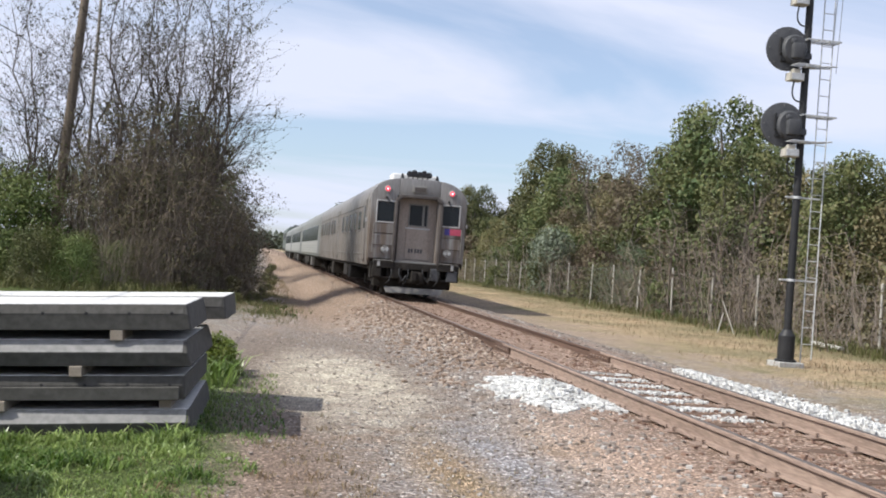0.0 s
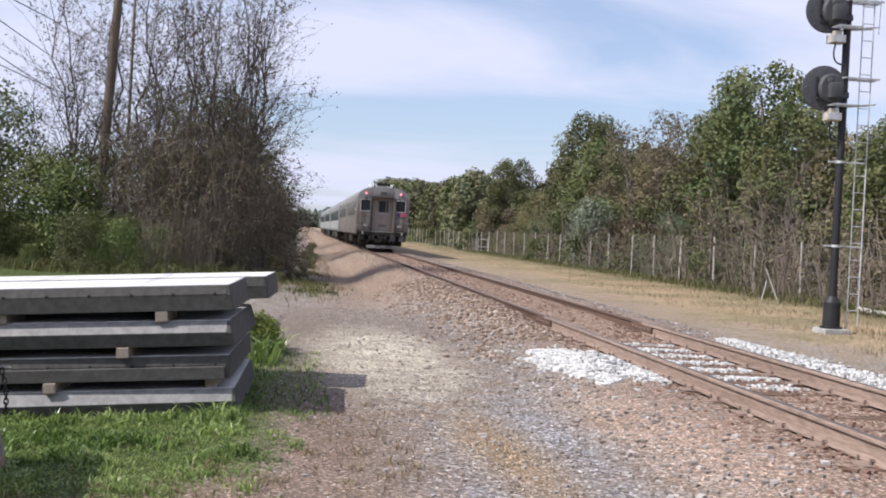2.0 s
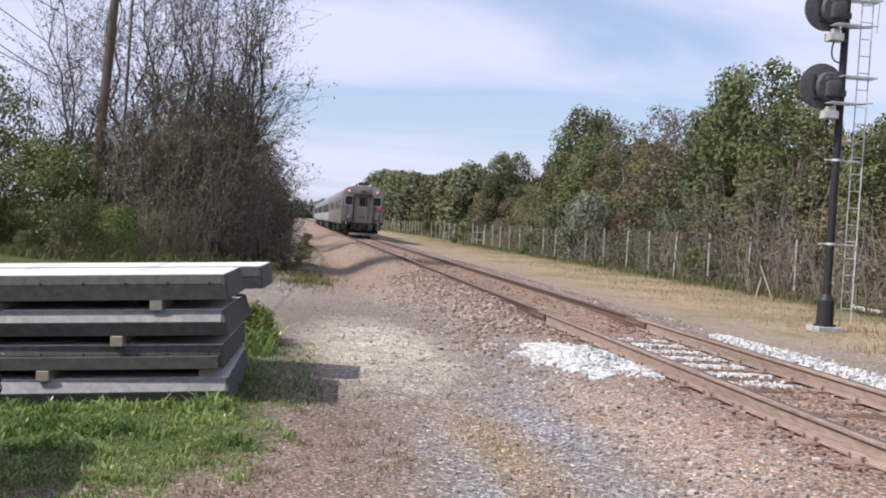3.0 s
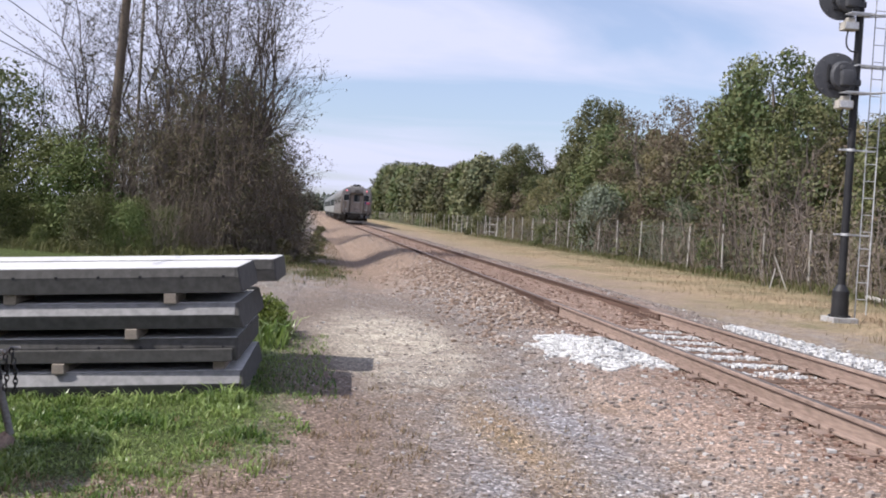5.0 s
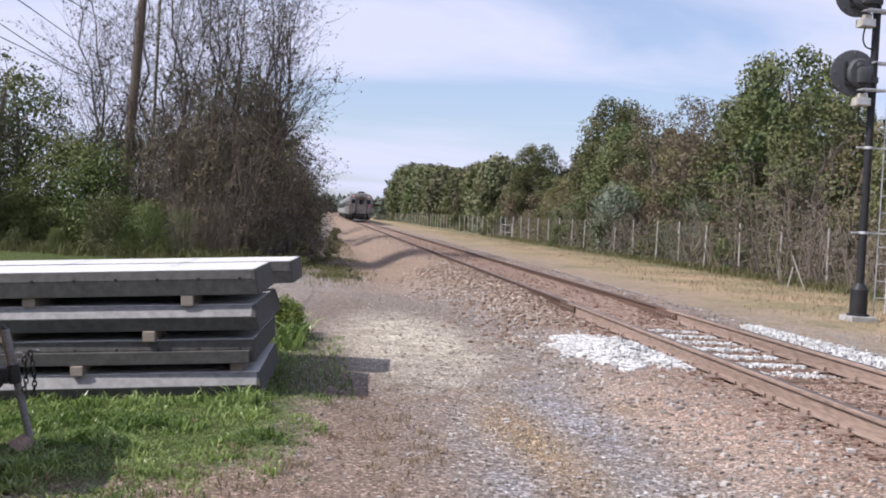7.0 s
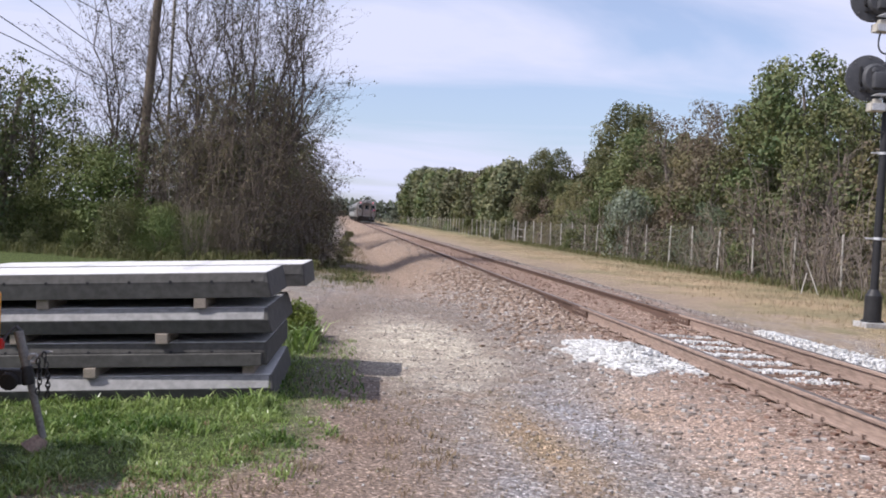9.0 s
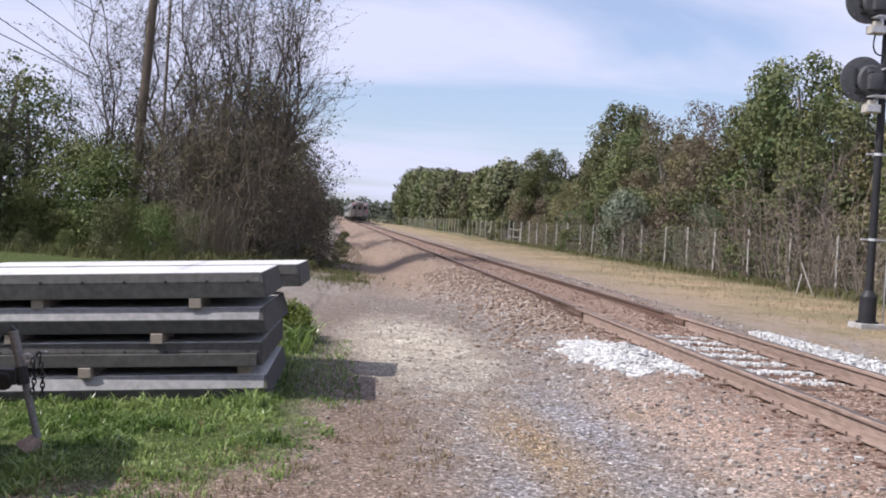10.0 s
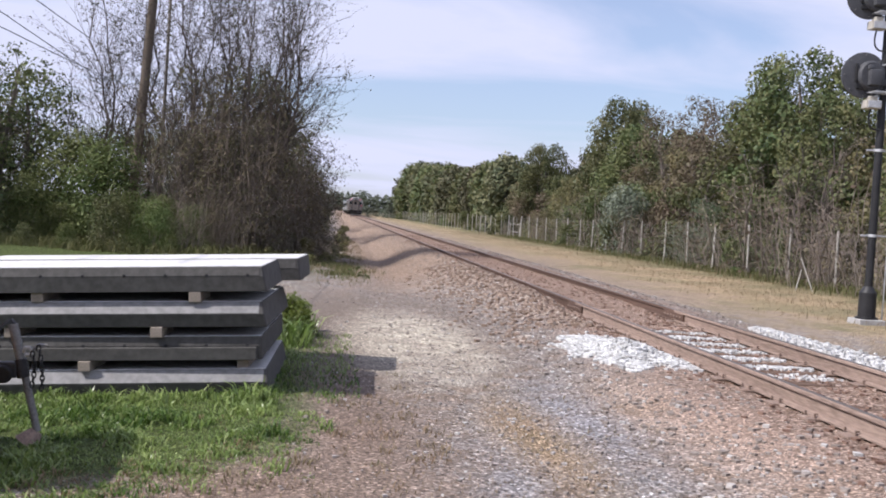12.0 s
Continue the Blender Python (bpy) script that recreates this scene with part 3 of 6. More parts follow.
def build_track():
    track = thing("railway_track", pose(TX, 0, RAIL_TOP - 0.172), "single railway track with rusty jointed rails on wooden ties", "railway track", "", "structure")
    ys = [-30, 0, 60, 140, 300, 700]
    for s, joint in ((-1, 16.5), (1, 15.95)):
        x = s * 0.7525
        for span, steel, note in (([joint + 0.004] + [y for y in ys if y > joint], M_OLDRUST, "dark rusted older rail"), ([y for y in ys if y < joint] + [joint - 0.004], M_RUST, "rusty brown steel rail")):
            rail = part("rail", Geo().loft([[(x + a, y, b) for a, b in rail_profile()] for y in span]), steel, track, note)
            part("rail_head", Geo().loft([[(x + a, y, b) for a, b in ((-0.027, 0.170), (0.027, 0.170), (0.025, 0.1745), (-0.025, 0.1745))] for y in span]), M_HEAD, rail, "worn running surface")
        for side in (-1, 1):
            part("joint_bar", Geo().box((x + side * 0.03, joint, 0.083), (0.034, 0.95, 0.105)), M_OLDRUST, rail, "rusty joint bar", 0.006)
            for k in range(6):
                y = joint - 0.36 + k * 0.145
                part("bolt", Geo().tube((x + side * 0.046, y, 0.083), (x + side * 0.066, y, 0.083), 0.017, n=6), M_RUST, rail)
    tie = Geo().box((0, 0, -0.10), (2.6, 0.22, 0.16))
    tie_data = part("tie", tie, M_TIE, track, "weathered wooden tie", 0.012)
    plate = part("tie_plate", Geo().box((0, 0, -0.010), (0.34, 0.19, 0.018)), M_RUST, track, "", 0.004)
    spike = part("spike", Geo().box((0, 0, 0.01), (0.016, 0.016, 0.05)).box((0.008, 0, 0.036), (0.036, 0.026, 0.014)), M_RUST, track, "", 0.003)
    anchor = part("rail_anchor", Geo().box((0, 0, 0.004), (0.17, 0.022, 0.016)).box((-0.078, 0, 0.018), (0.016, 0.024, 0.03)), M_RUST, track, "", 0.003)
    rng = random.Random(11)

    def put(src, m):
        o = src.copy()
        scene.collection.objects.link(o)
        o.matrix_basis = m

    first = True
    for k in range(-4, 190):
        y = k * 0.66 + 0.05
        m = pose(rng.uniform(-0.05, 0.05), y + rng.uniform(-0.02, 0.02), rng.uniform(-0.006, 0.004), 0, 0, rng.uniform(-0.8, 0.8))
        if first:
            tie_data.matrix_basis = m
            first = False
        else:
            put(tie_data, m)
    done = 0
    for k in range(6, 46):
        y = k * 0.66 + 0.05
        for s in (-1, 1):
            x = s * 0.7525
            if done == 0:
                plate.matrix_basis = pose(x, y, 0)
            else:
                put(plate, pose(x, y, 0))
            for side in (-1, 1):
                m = pose(x + side * 0.088, y + side * 0.05, 0.0, 0, 0, 0 if side < 0 else 180)
                if done == 0:
                    spike.matrix_basis = m
                    done = 1
                else:
                    put(spike, m)
            if k < 30:
                put(anchor, pose(x, y + 0.14, 0.0, 0, 0, 0 if s < 0 else 180))
    anchor.matrix_basis = pose(-0.7525, 2.14, 0)
    far = Geo()
    for k in range(190, 530):
        far.box((0, k * 0.66 + 0.05, -0.10), (2.6, 0.22, 0.16))
    tagged(raw("far_tie", far, M_TIE, track), "weathered ties farther along the track", "", "", "stuff")


build_track()

# ---- the train ----


def roof_z(x, w=1.6):
    return 3.0 + 0.83 * math.sqrt(max(0.0, 1 - abs(x / w) ** 3.6))


def body_ring(y, inset=0.0, z0=0.98, drop=0.0):
    w = 1.6 - inset
    pts = [(-w * 0.97, y, z0), (-w, y, z0 + 0.25), (-w, y, 2.95)]
    for i in range(1, 16):
        t = math.pi * (1 - i / 16)
        x = w * math.cos(t)
        pts.append((x, y, roof_z(x, w) - drop))
    pts += [(w, y, 2.95), (w, y, z0 + 0.25), (w * 0.97, y, z0)]
    return pts


def end_sheet(g, x0, x1, zlo, y0, y1):
    """A piece of the end wall between two uprights, under the roof's curve."""
    n = 10
    front = []
    for i in range(n + 1):
        x = x0 + (x1 - x0) * i / n
        front.append((x, min(roof_z(x, 1.58), 3.83) - 0.02))
    ring = [(x0, zlo)] + front + [(x1, zlo)]
    g.loft([[(x, y0, z) for x, z in ring], [(x, y1, z) for x, z in ring]])


def wheelset(parent, y, name="wheelset"):
    """Two wheels and their axle, turning about the axle."""
    g = Geo()
    for s in (-1, 1):
        for x0, x1, r0, r1 in ((0.68, 0.71, 0.455, 0.455), (0.71, 0.81, 0.43, 0.42), (0.81, 0.815, 0.36, 0.30), (0.80, 0.83, 0.14, 0.12)):
            g.tube((s * x0, 0, 0), (s * x1, 0, 0), r0, r1, 20)
        for k in range(5):
            a = k * 2 * math.pi / 5
            g.box((s * 0.818, 0.24 * math.cos(a), 0.24 * math.sin(a)), (0.01, 0.05, 0.05))
    g.tube((-0.7, 0, 0), (0.7, 0, 0), 0.08, n=10)
    return part(name, g, M_UNDER, parent, "sooty steel wheels on an axle", at=pose(0, y, 0.43))


WHEELS = []


def truck(car, y):
    g = Geo()
    for s in (-1, 1):
        g.box((s * 0.98, y, 0.52), (0.14, 3.1, 0.22)).box((s * 0.98, y, 0.72), (0.12, 1.3, 0.2))
        for d in (-1.25, 1.25):
            g.box((s * 1.0, y + d, 0.45), (0.24, 0.34, 0.34))
        g.tube((s * 1.0, y - 0.4, 0.5), (s * 1.0, y - 0.4, 0.85), 0.12, n=10).tube((s * 1.0, y + 0.4, 0.5), (s * 1.0, y + 0.4, 0.85), 0.12, n=10)
    g.box((0, y, 0.6), (2.0, 0.5, 0.24))
    part("truck_frame", g, M_UNDER, car, "sooty cast truck frame", 0.02)
    for d in (-1.25, 1.25):
        WHEELS.append(wheelset(car, y + d))


def side_windows(car, material, spots, z0, z1, w):
    for s in (-1, 1):
        for y in spots:
            win = part("window", Geo().box((s * 1.603, y, (z0 + z1) / 2), (0.02, w, z1 - z0)), M_GLASS, car, "dark tinted window", 0.008)
            fr = Geo()
            for dz in (z0 - 0.02, z1 + 0.02):
                fr.box((s * 1.605, y, dz), (0.03, w + 0.09, 0.045))
            for dy in (-w / 2 - 0.02, w / 2 + 0.02):
                fr.box((s * 1.605, y + dy, (z0 + z1) / 2), (0.03, 0.045, z1 - z0))
            part("frame", fr, material, win)


def underfloor(car, L, seed):
    rng = random.Random(seed)
    part("floor_frame", Geo().box((0, L / 2, 0.93), (2.9, L - 0.6, 0.14)), M_UNDER, car, "dark underframe", 0.02)
    y = 6.2
    while y < L - 6.6:
        w = rng.uniform(0.9, 2.2)
        for s in (-1, 1):
            if rng.random() < 0.8:
                d = rng.uniform(0.4, 0.62)
                part("equipment_box", Geo().box((s * 1.05, y + w / 2, 0.88 - d / 2), (0.85, w * 0.9, d)), M_UNDER if rng.random() < 0.75 else M_DARKALU, car, "", 0.025)
        y += w + 0.2


def coach_shell(car, L, material, y0=0.0):
    part("body", Geo().loft([body_ring(y0 + 0.0, 0.10, drop=0.03), body_ring(y0 + 0.07, 0.03), body_ring(y0 + 0.18), body_ring(L - 0.18), body_ring(L - 0.07, 0.03), body_ring(L, 0.10, drop=0.03)]), material, car, "", 0.0, True)


CAR_L = 25.9


def build_cab_car():
    car = thing("cab_car", pose(TX, 32, RAIL_TOP), "grimy stainless steel passenger cab car with red marker lamps lit", "train car", "train cars")
    coach_shell(car, CAR_L, M_STEEL, 0.42)
    # end wall in three sheets around the deep door recess
    for name, x0, x1, zlo in (("end_sheet", -1.54, -0.66, 1.2), ("end_sheet", 0.66, 1.54, 1.2), ("header", -0.66, 0.66, 3.24)):
        g = Geo()
        end_sheet(g, x0, x1, zlo, 0.0, 0.44)
        part(name, g, M_STEEL, car, "grimy stainless end sheet", 0.03, True)
    for s in (-1, 1):
        g = Geo()
        g.loft([[(s * 1.5, 0.0, 1.2), (s * 1.5, 0.44, 1.2), (s * 1.575, 0.44, 1.0), (s * 1.56, 0.10, 1.05)],
                [(s * 1.5, 0.0, 3.0), (s * 1.5, 0.44, 3.0), (s * 1.6, 0.44, 3.0), (s * 1.585, 0.10, 3.0)],
                [(s * 1.40, 0.0, 3.45), (s * 1.40, 0.44, 3.45), (s * 1.50, 0.44, 3.40), (s * 1.48, 0.10, 3.39)]])
        part("corner_post", g, M_STEEL, car, "rounded corner post", 0.02, True)
        # recess jamb: left one coloured near-black for shade, right one steel as lit
        g = Geo().box((s * 0.67, 0.14, 2.2), (0.09, 0.36, 2.1)).box((s * 0.60, 0.0, 3.20), (0.16, 0.10, 0.10), pose(0, 0, 0, 0, s * 45, 0))
        part("jamb", g, M_UNDER if s < 0 else M_STEEL, car, "recess jamb", 0.015)
        part("portal_frame", Geo().box((s * 0.73, -0.035, 2.08), (0.11, 0.11, 1.94)).box((s * 0.655, -0.035, 3.14), (0.12, 0.11, 0.25), pose(0, 0, 0, 0, -s * 45, 0)), M_PORTAL, car, "dark frame round the door recess", 0.035, True)
        # cab windows
        x = s * 1.0
        win = part("end_window", Geo().box((x, -0.005, 2.70), (0.62, 0.03, 0.62)), M_GLASS, car, "dark cab window", 0.01)
        fr = Geo()
        for dz in (-0.34, 0.34):
            fr.box((x, -0.012, 2.70 + dz), (0.72, 0.05, 0.042))
        for dx in (-0.34, 0.34):
            fr.box((x + dx, -0.012, 2.70), (0.042, 0.05, 0.66))
        part("frame", fr, M_BRIGHT, win, "bright metal frame", 0.02)
        part("wiper", Geo().tube((x - 0.05, -0.05, 3.14), (x + 0.10, -0.05, 2.92), 0.012, n=6).box((x - 0.05, -0.03, 3.15), (0.06, 0.06, 0.06)), M_BLACK, car)
        # red marker lamps
        lamp = part("marker_lamp", Geo().tube((s * 1.04, 0.03, 3.42), (s * 1.04, -0.06, 3.42), 0.115, 0.10, 18), M_BRIGHT, car, "round marker lamp")
        part("lens", Geo().tube((s * 1.04, -0.05, 3.42), (s * 1.04, -0.075, 3.42), 0.085, 0.07, 16), M_REDLAMP, lamp, "glowing red lens")
        part("bulb", Geo().tube((s * 1.04, -0.074, 3.42), (s * 1.04, -0.082, 3.42), 0.036, 0.03, 12), M_REDCORE, lamp, "bright lamp core")
        # steel lower panels and headlights
        for z in (2.18, 1.80):
            part("panel", Geo().box((s * 1.04, -0.008, z), (0.74, 0.04, 0.34)), M_STEEL, car, "", 0.02)
        head = part("headlight", Geo().tube((s * 1.0, 0.02, 1.50), (s * 1.0, -0.06, 1.50), 0.135, 0.125, 18), M_DARKALU, car, "twin headlight")
        for dx in (-0.07, 0.07):
            part("lens", Geo().tube((s * 1.0 + dx, -0.055, 1.50), (s * 1.0 + dx, -0.075, 1.50), 0.06, 0.05, 14), M_LENS, head)
        part("grab_iron", Geo().path([(s * 1.42, -0.02, 2.3), (s * 1.42, -0.07, 2.28), (s * 1.42, -0.07, 1.4), (s * 1.42, -0.02, 1.38)], 0.012), M_DARKALU, car)
        part("side_mirror", Geo().box((s * 1.63, 0.25, 2.42), (0.05, 0.06, 0.12)), M_BRIGHT, car, "", 0.01)
        # steps, jumper boxes and hoses under the end
        part("end_step", Geo().box((s * 1.12, 0.15, 0.62), (0.62, 0.36, 0.06)).box((s * 0.84, 0.15, 0.85), (0.05, 0.3, 0.5)).box((s * 1.40, 0.15, 0.85), (0.05, 0.3, 0.5)), M_UNDER, car, "", 0.01)
        part("jumper_box", Geo().box((s * 0.98, -0.02, 1.05), (0.56, 0.22, 0.26)), M_UNDER, car, "", 0.02)
        part("brake_lamp", Geo().box((s * 1.18, -0.14, 1.05), (0.09, 0.03, 0.16)), M_LENS, car)
        part("hose", Geo().path([(s * 0.5, -0.05, 1.0), (s * 0.52, -0.16, 0.75), (s * 0.40, -0.2, 0.55), (s * 0.28, -0.16, 0.72)], 0.028), M_BLACK, car)
    part("panel_stripe", Geo().box((1.0, -0.032, 2.20), (0.26, 0.012, 0.20)), M_BLUE, car, "blue stripe")
    part("panel_stripe", Geo().box((1.22, -0.033, 2.20), (0.36, 0.012, 0.20)), M_REDPAINT, car, "red stripe")
    # door at the back of the recess
    door = part("door", Geo().box((0, 0.38, 2.2), (1.30, 0.05, 2.1)), M_DOOR, car, "dull brown-grey steel end door", 0.02)
    part("door_panel", Geo().box((0.05, 0.345, 1.72), (0.74, 0.03, 0.98)), M_DOOR, door, "pressed lower panel", 0.02)
    part("door_panel", Geo().box((0.05, 0.345, 2.24), (0.80, 0.03, 0.05)), M_BRIGHT, door, "bright rail across the door", 0.01)
    dw = part("door_window", Geo().box((0.05, 0.345, 2.66), (0.56, 0.03, 0.66)), M_GLASS, door, "door window", 0.01)
    fr = Geo()
    for dz in (-0.34, 0.34):
        fr.box((0.05, 0.34, 2.66 + dz), (0.64, 0.05, 0.035))
    for dx, wd in ((-0.30, 0.035), (0.16, 0.07), (0.30, 0.035)):
        fr.box((0.05 + dx, 0.34, 2.66), (wd, 0.05, 0.64))
    part("frame", fr, M_DARKALU, dw)
    for x in (-0.18, -0.09, 0.03, 0.12, 0.21):
        part("number_bar", Geo().box((x, 0.327, 1.52), (0.06, 0.008, 0.13)), M_DARKGREY, door, "dark painted number")
    part("threshold", Geo().box((0, 0.16, 1.14), (1.36, 0.42, 0.06)), M_DARKALU, car, "bright sill plate", 0.015)
    part("portal_frame", Geo().box((0, -0.035, 3.23), (1.18, 0.11, 0.11)), M_PORTAL, car, "dark frame over the door recess", 0.035, True)
    part("number_board", Geo().box((0, -0.02, 3.47), (0.48, 0.06, 0.22)), M_DARKALU, car, "number board", 0.05)
    part("number_board_face", Geo().box((0, -0.055, 3.47), (0.36, 0.01, 0.13)), M_PORTAL, car, "dark panel", 0.02)
    # coupler, anticlimber and pilot
    # Added dark plate that stands in for the deep shade under the end.
    part("end_bulkhead", Geo().box((0, 0.42, 0.72), (2.5, 0.08, 0.78)), M_UNDER, car, "added dark backing plate for the shade under the end", 0.02)
    for x, z, w, h in ((-1.22, 0.80, 0.3, 0.34), (-0.62, 0.82, 0.22, 0.42), (0.62, 0.80, 0.26, 0.40), (1.2, 0.78, 0.34, 0.36), (0.34, 0.98, 0.2, 0.2), (-0.32, 0.98, 0.16, 0.2)):
        part("valve_box", Geo().box((x, 0.02, z), (w, 0.26, h)), M_UNDER if x < 0.5 else M_DARKGREY, car, "", 0.03)
    for x in (-0.78, -0.24, 0.22, 0.74):
        part("hose", Geo().path([(x, -0.06, 1.0), (x + 0.03, -0.16, 0.78), (x - 0.05, -0.18, 0.52), (x - 0.12, -0.08, 0.44)], 0.022), M_BLACK, car)
    part("handrail", Geo().path([(-1.35, -0.1, 1.10), (-1.35, -0.16, 1.16), (-0.75, -0.16, 1.16), (-0.75, -0.1, 1.10)], 0.012), M_DARKALU, car)
    part("handrail", Geo().path([(0.75, -0.1, 1.10), (0.75, -0.16, 1.16), (1.35, -0.16, 1.16), (1.35, -0.1, 1.10)], 0.012), M_DARKALU, car)
    part("buffer_beam", Geo().box((0, 0.1, 1.02), (2.7, 0.4, 0.2)), M_UNDER, car, "", 0.02)
    part("coupler", Geo().box((0, -0.15, 0.72), (0.26, 0.7, 0.28)).box((-0.10, -0.52, 0.72), (0.16, 0.22, 0.30)).box((0.13, -0.48, 0.72), (0.12, 0.16, 0.26)), M_UNDER, car, "black knuckle coupler", 0.03)
    part("coupler_carrier", Geo().box((0, 0.08, 0.55), (0.7, 0.3, 0.14)).box((-0.45, 0.08, 0.72), (0.08, 0.3, 0.5)).box((0.45, 0.08, 0.72), (0.08, 0.3, 0.5)), M_UNDER, car, "", 0.02)
    part("pilot", Geo().loft([[(-0.95, -0.02, 0.34), (0.95, -0.02, 0.34), (0.95, 0.06, 0.34), (-0.95, 0.06, 0.34)], [(-0.88, -0.08, 0.15), (0.88, -0.08, 0.15), (0.88, 0.0, 0.15), (-0.88, 0.0, 0.15)]]), M_DARKALU, car, "grey pilot plate", 0.02)
    # roof: horns, antenna fins, air unit
    horn = Geo()
    for k, x in enumerate((-0.32, -0.16, 0.0, 0.16, 0.32)):
        horn.tube((x, 0.75, 3.98 + 0.05 * (k % 2)), (x, 0.40 + 0.05 * (k % 2), 3.98 + 0.05 * (k % 2)), 0.04, 0.10, 12)
        horn.tube((x, 0.75, 3.8), (x, 0.75, 4.0), 0.02, n=6)
    horn.box((0, 0.76, 3.96), (0.62, 0.08, 0.07))
    part("horn", horn, M_BLACK, car, "black five-chime horn")
    for x in (-0.52, 0.62):
        part("antenna", Geo().loft([[(x - 0.09, 0.5, 3.72), (x + 0.09, 0.5, 3.72), (x + 0.09, 0.75, 3.72), (x - 0.09, 0.75, 3.72)], [(x - 0.02, 0.6, 4.0), (x + 0.02, 0.6, 4.0), (x + 0.02, 0.68, 4.0), (x - 0.02, 0.68, 4.0)]]), M_BLACK, car, "small black antenna fin")
    part("roof_shroud", Geo().box((-0.05, 1.3, 3.86), (1.5, 0.9, 0.30)), M_WHITE, car, "white roof housing", 0.05)
    part("roof_unit", Geo().box((0, 6.5, 3.78), (1.7, 4.5, 0.16)), M_STEEL, car, "roof air unit", 0.06)
    # sides
    side_windows(car, M_STEEL, [2.6 + 1.75 * k for k in range(5)] + [14.4 + 1.75 * k for k in range(6)], 2.12, 2.74, 0.92)
    for s in (-1, 1):
        for y, w in ((0.95, 0.75), (12.4, 1.3), (24.6, 0.8)):
            d = part("side_door", Geo().box((s * 1.602, y, 2.1), (0.03, w, 1.96)), M_STEEL, car, "side door", 0.012)
            if w < 1:
                part("door_window", Geo().box((s * 1.62, y, 2.5), (0.01, w * 0.5, 0.7)), M_GLASS, d)
            else:
                part("door_gap", Geo().box((s * 1.62, y, 2.1), (0.008, 0.03, 1.9)), M_BLACK, d)
        part("belt_rail", Geo().box((s * 1.606, 12.9, 1.32), (0.03, 24.8, 0.05)).box((s * 1.606, 12.9, 2.90), (0.03, 24.8, 0.04)), M_STEEL, car, "", 0.008)
    underfloor(car, CAR_L, 4)
    truck(car, 3.2)
    truck(car, CAR_L - 3.2)
    return car


def build_coach(k):
    car = thing("coach", pose(TX, 32 + (CAR_L + 0.3) * k, RAIL_TOP), "silver and white passenger coach with a dark window band", "train car", "train cars")
    coach_shell(car, CAR_L, M_COACH)
    for s in (-1, 1):
        part("window_band", Geo().box((s * 1.606, CAR_L / 2, 2.36), (0.02, CAR_L - 3.4, 0.86)), M_GLASS, car, "continuous dark window band", 0.008)
        part("lower_panel", Geo().box((s * 1.606, CAR_L / 2, 1.50), (0.02, CAR_L - 3.4, 0.74)), M_CARWHITE, car, "white lower side panel", 0.008)
        part("fluting", Geo().box((s * 1.612, CAR_L / 2, 1.30), (0.02, CAR_L - 3.4, 0.03)).box((s * 1.612, CAR_L / 2, 1.46), (0.02, CAR_L - 3.4, 0.03)).box((s * 1.612, CAR_L / 2, 1.62), (0.02, CAR_L - 3.4, 0.03)), M_COACH, car, "pressed steel ribs", 0.004)
        for y in (1.1, CAR_L - 1.1):
            part("side_door", Geo().box((s * 1.606, y, 2.1), (0.02, 0.9, 1.96)), M_COACH, car, "end side door", 0.01)
        for i in range(14):
            part("mullion", Geo().box((s * 1.618, 2.6 + i * 1.6, 2.36), (0.012, 0.07, 0.86)), M_DARKGREY, car)
    part("roof_unit", Geo().box((0, 4.0, 3.84), (1.7, 3.0, 0.2)).box((0, CAR_L - 4.0, 3.84), (1.7, 3.0, 0.2)), M_COACH, car, "roof air unit", 0.05)
    for y in (-0.12, CAR_L + 0.02):
        part("diaphragm", Geo().box((0, y + 0.05, 2.2), (1.2, 0.26, 2.3)), M_BLACK, car, "black gangway diaphragm", 0.04)
    underfloor(car, CAR_L, 7)
    truck(car, 3.2)
    truck(car, CAR_L - 3.2)
    return car


def build_locomotive(y0):
    car = thing("locomotive", pose(TX, y0, RAIL_TOP), "dark grey-green diesel locomotive at the head of the train", "locomotive", "")
    L = 19.5
    part("hood", Geo().loft([[(x * 1.0, y, z) for x, z in ((-1.55, 1.25), (-1.55, 3.6), (-1.1, 4.25), (1.1, 4.25), (1.55, 3.6), (1.55, 1.25))] for y in (0.3, L - 0.3)]), M_LOCO, car, "", 0.05, True)
    part("frame", Geo().box((0, L / 2, 1.1), (3.1, L, 0.3)), M_UNDER, car, "", 0.03)
    part("fuel_tank", Geo().box((0, L / 2, 0.62), (2.5, 5.0, 0.7)), M_UNDER, car, "", 0.1)
    for y in (4.0, 9.0, 13.5):
        part("roof_fan", Geo().tube((0, y, 4.2), (0, y, 4.42), 0.65, 0.6, 18), M_DARKGREY, car, "roof fan housing")
    part("exhaust_stack", Geo().box((0, 7.0, 4.4), (0.9, 0.8, 0.4)), M_BLACK, car, "", 0.05)
    for s in (-1, 1):
        for y in (3, 6, 9, 12, 15):
            part("grille", Geo().box((s * 1.56, y, 2.9), (0.03, 1.8, 0.9)), M_DARKGREY, car, "", 0.01)
    truck(car, 3.4)
    truck(car, L - 3.4)
    return car


TRAIN = [(build_cab_car(), 0.0)]
for _k in (1, 2, 3):
    TRAIN.append((build_coach(_k), (CAR_L + 0.3) * _k))
TRAIN.append((build_locomotive(32 + (CAR_L + 0.3) * 4), (CAR_L + 0.3) * 4))

# ---- the stack of concrete panels ----


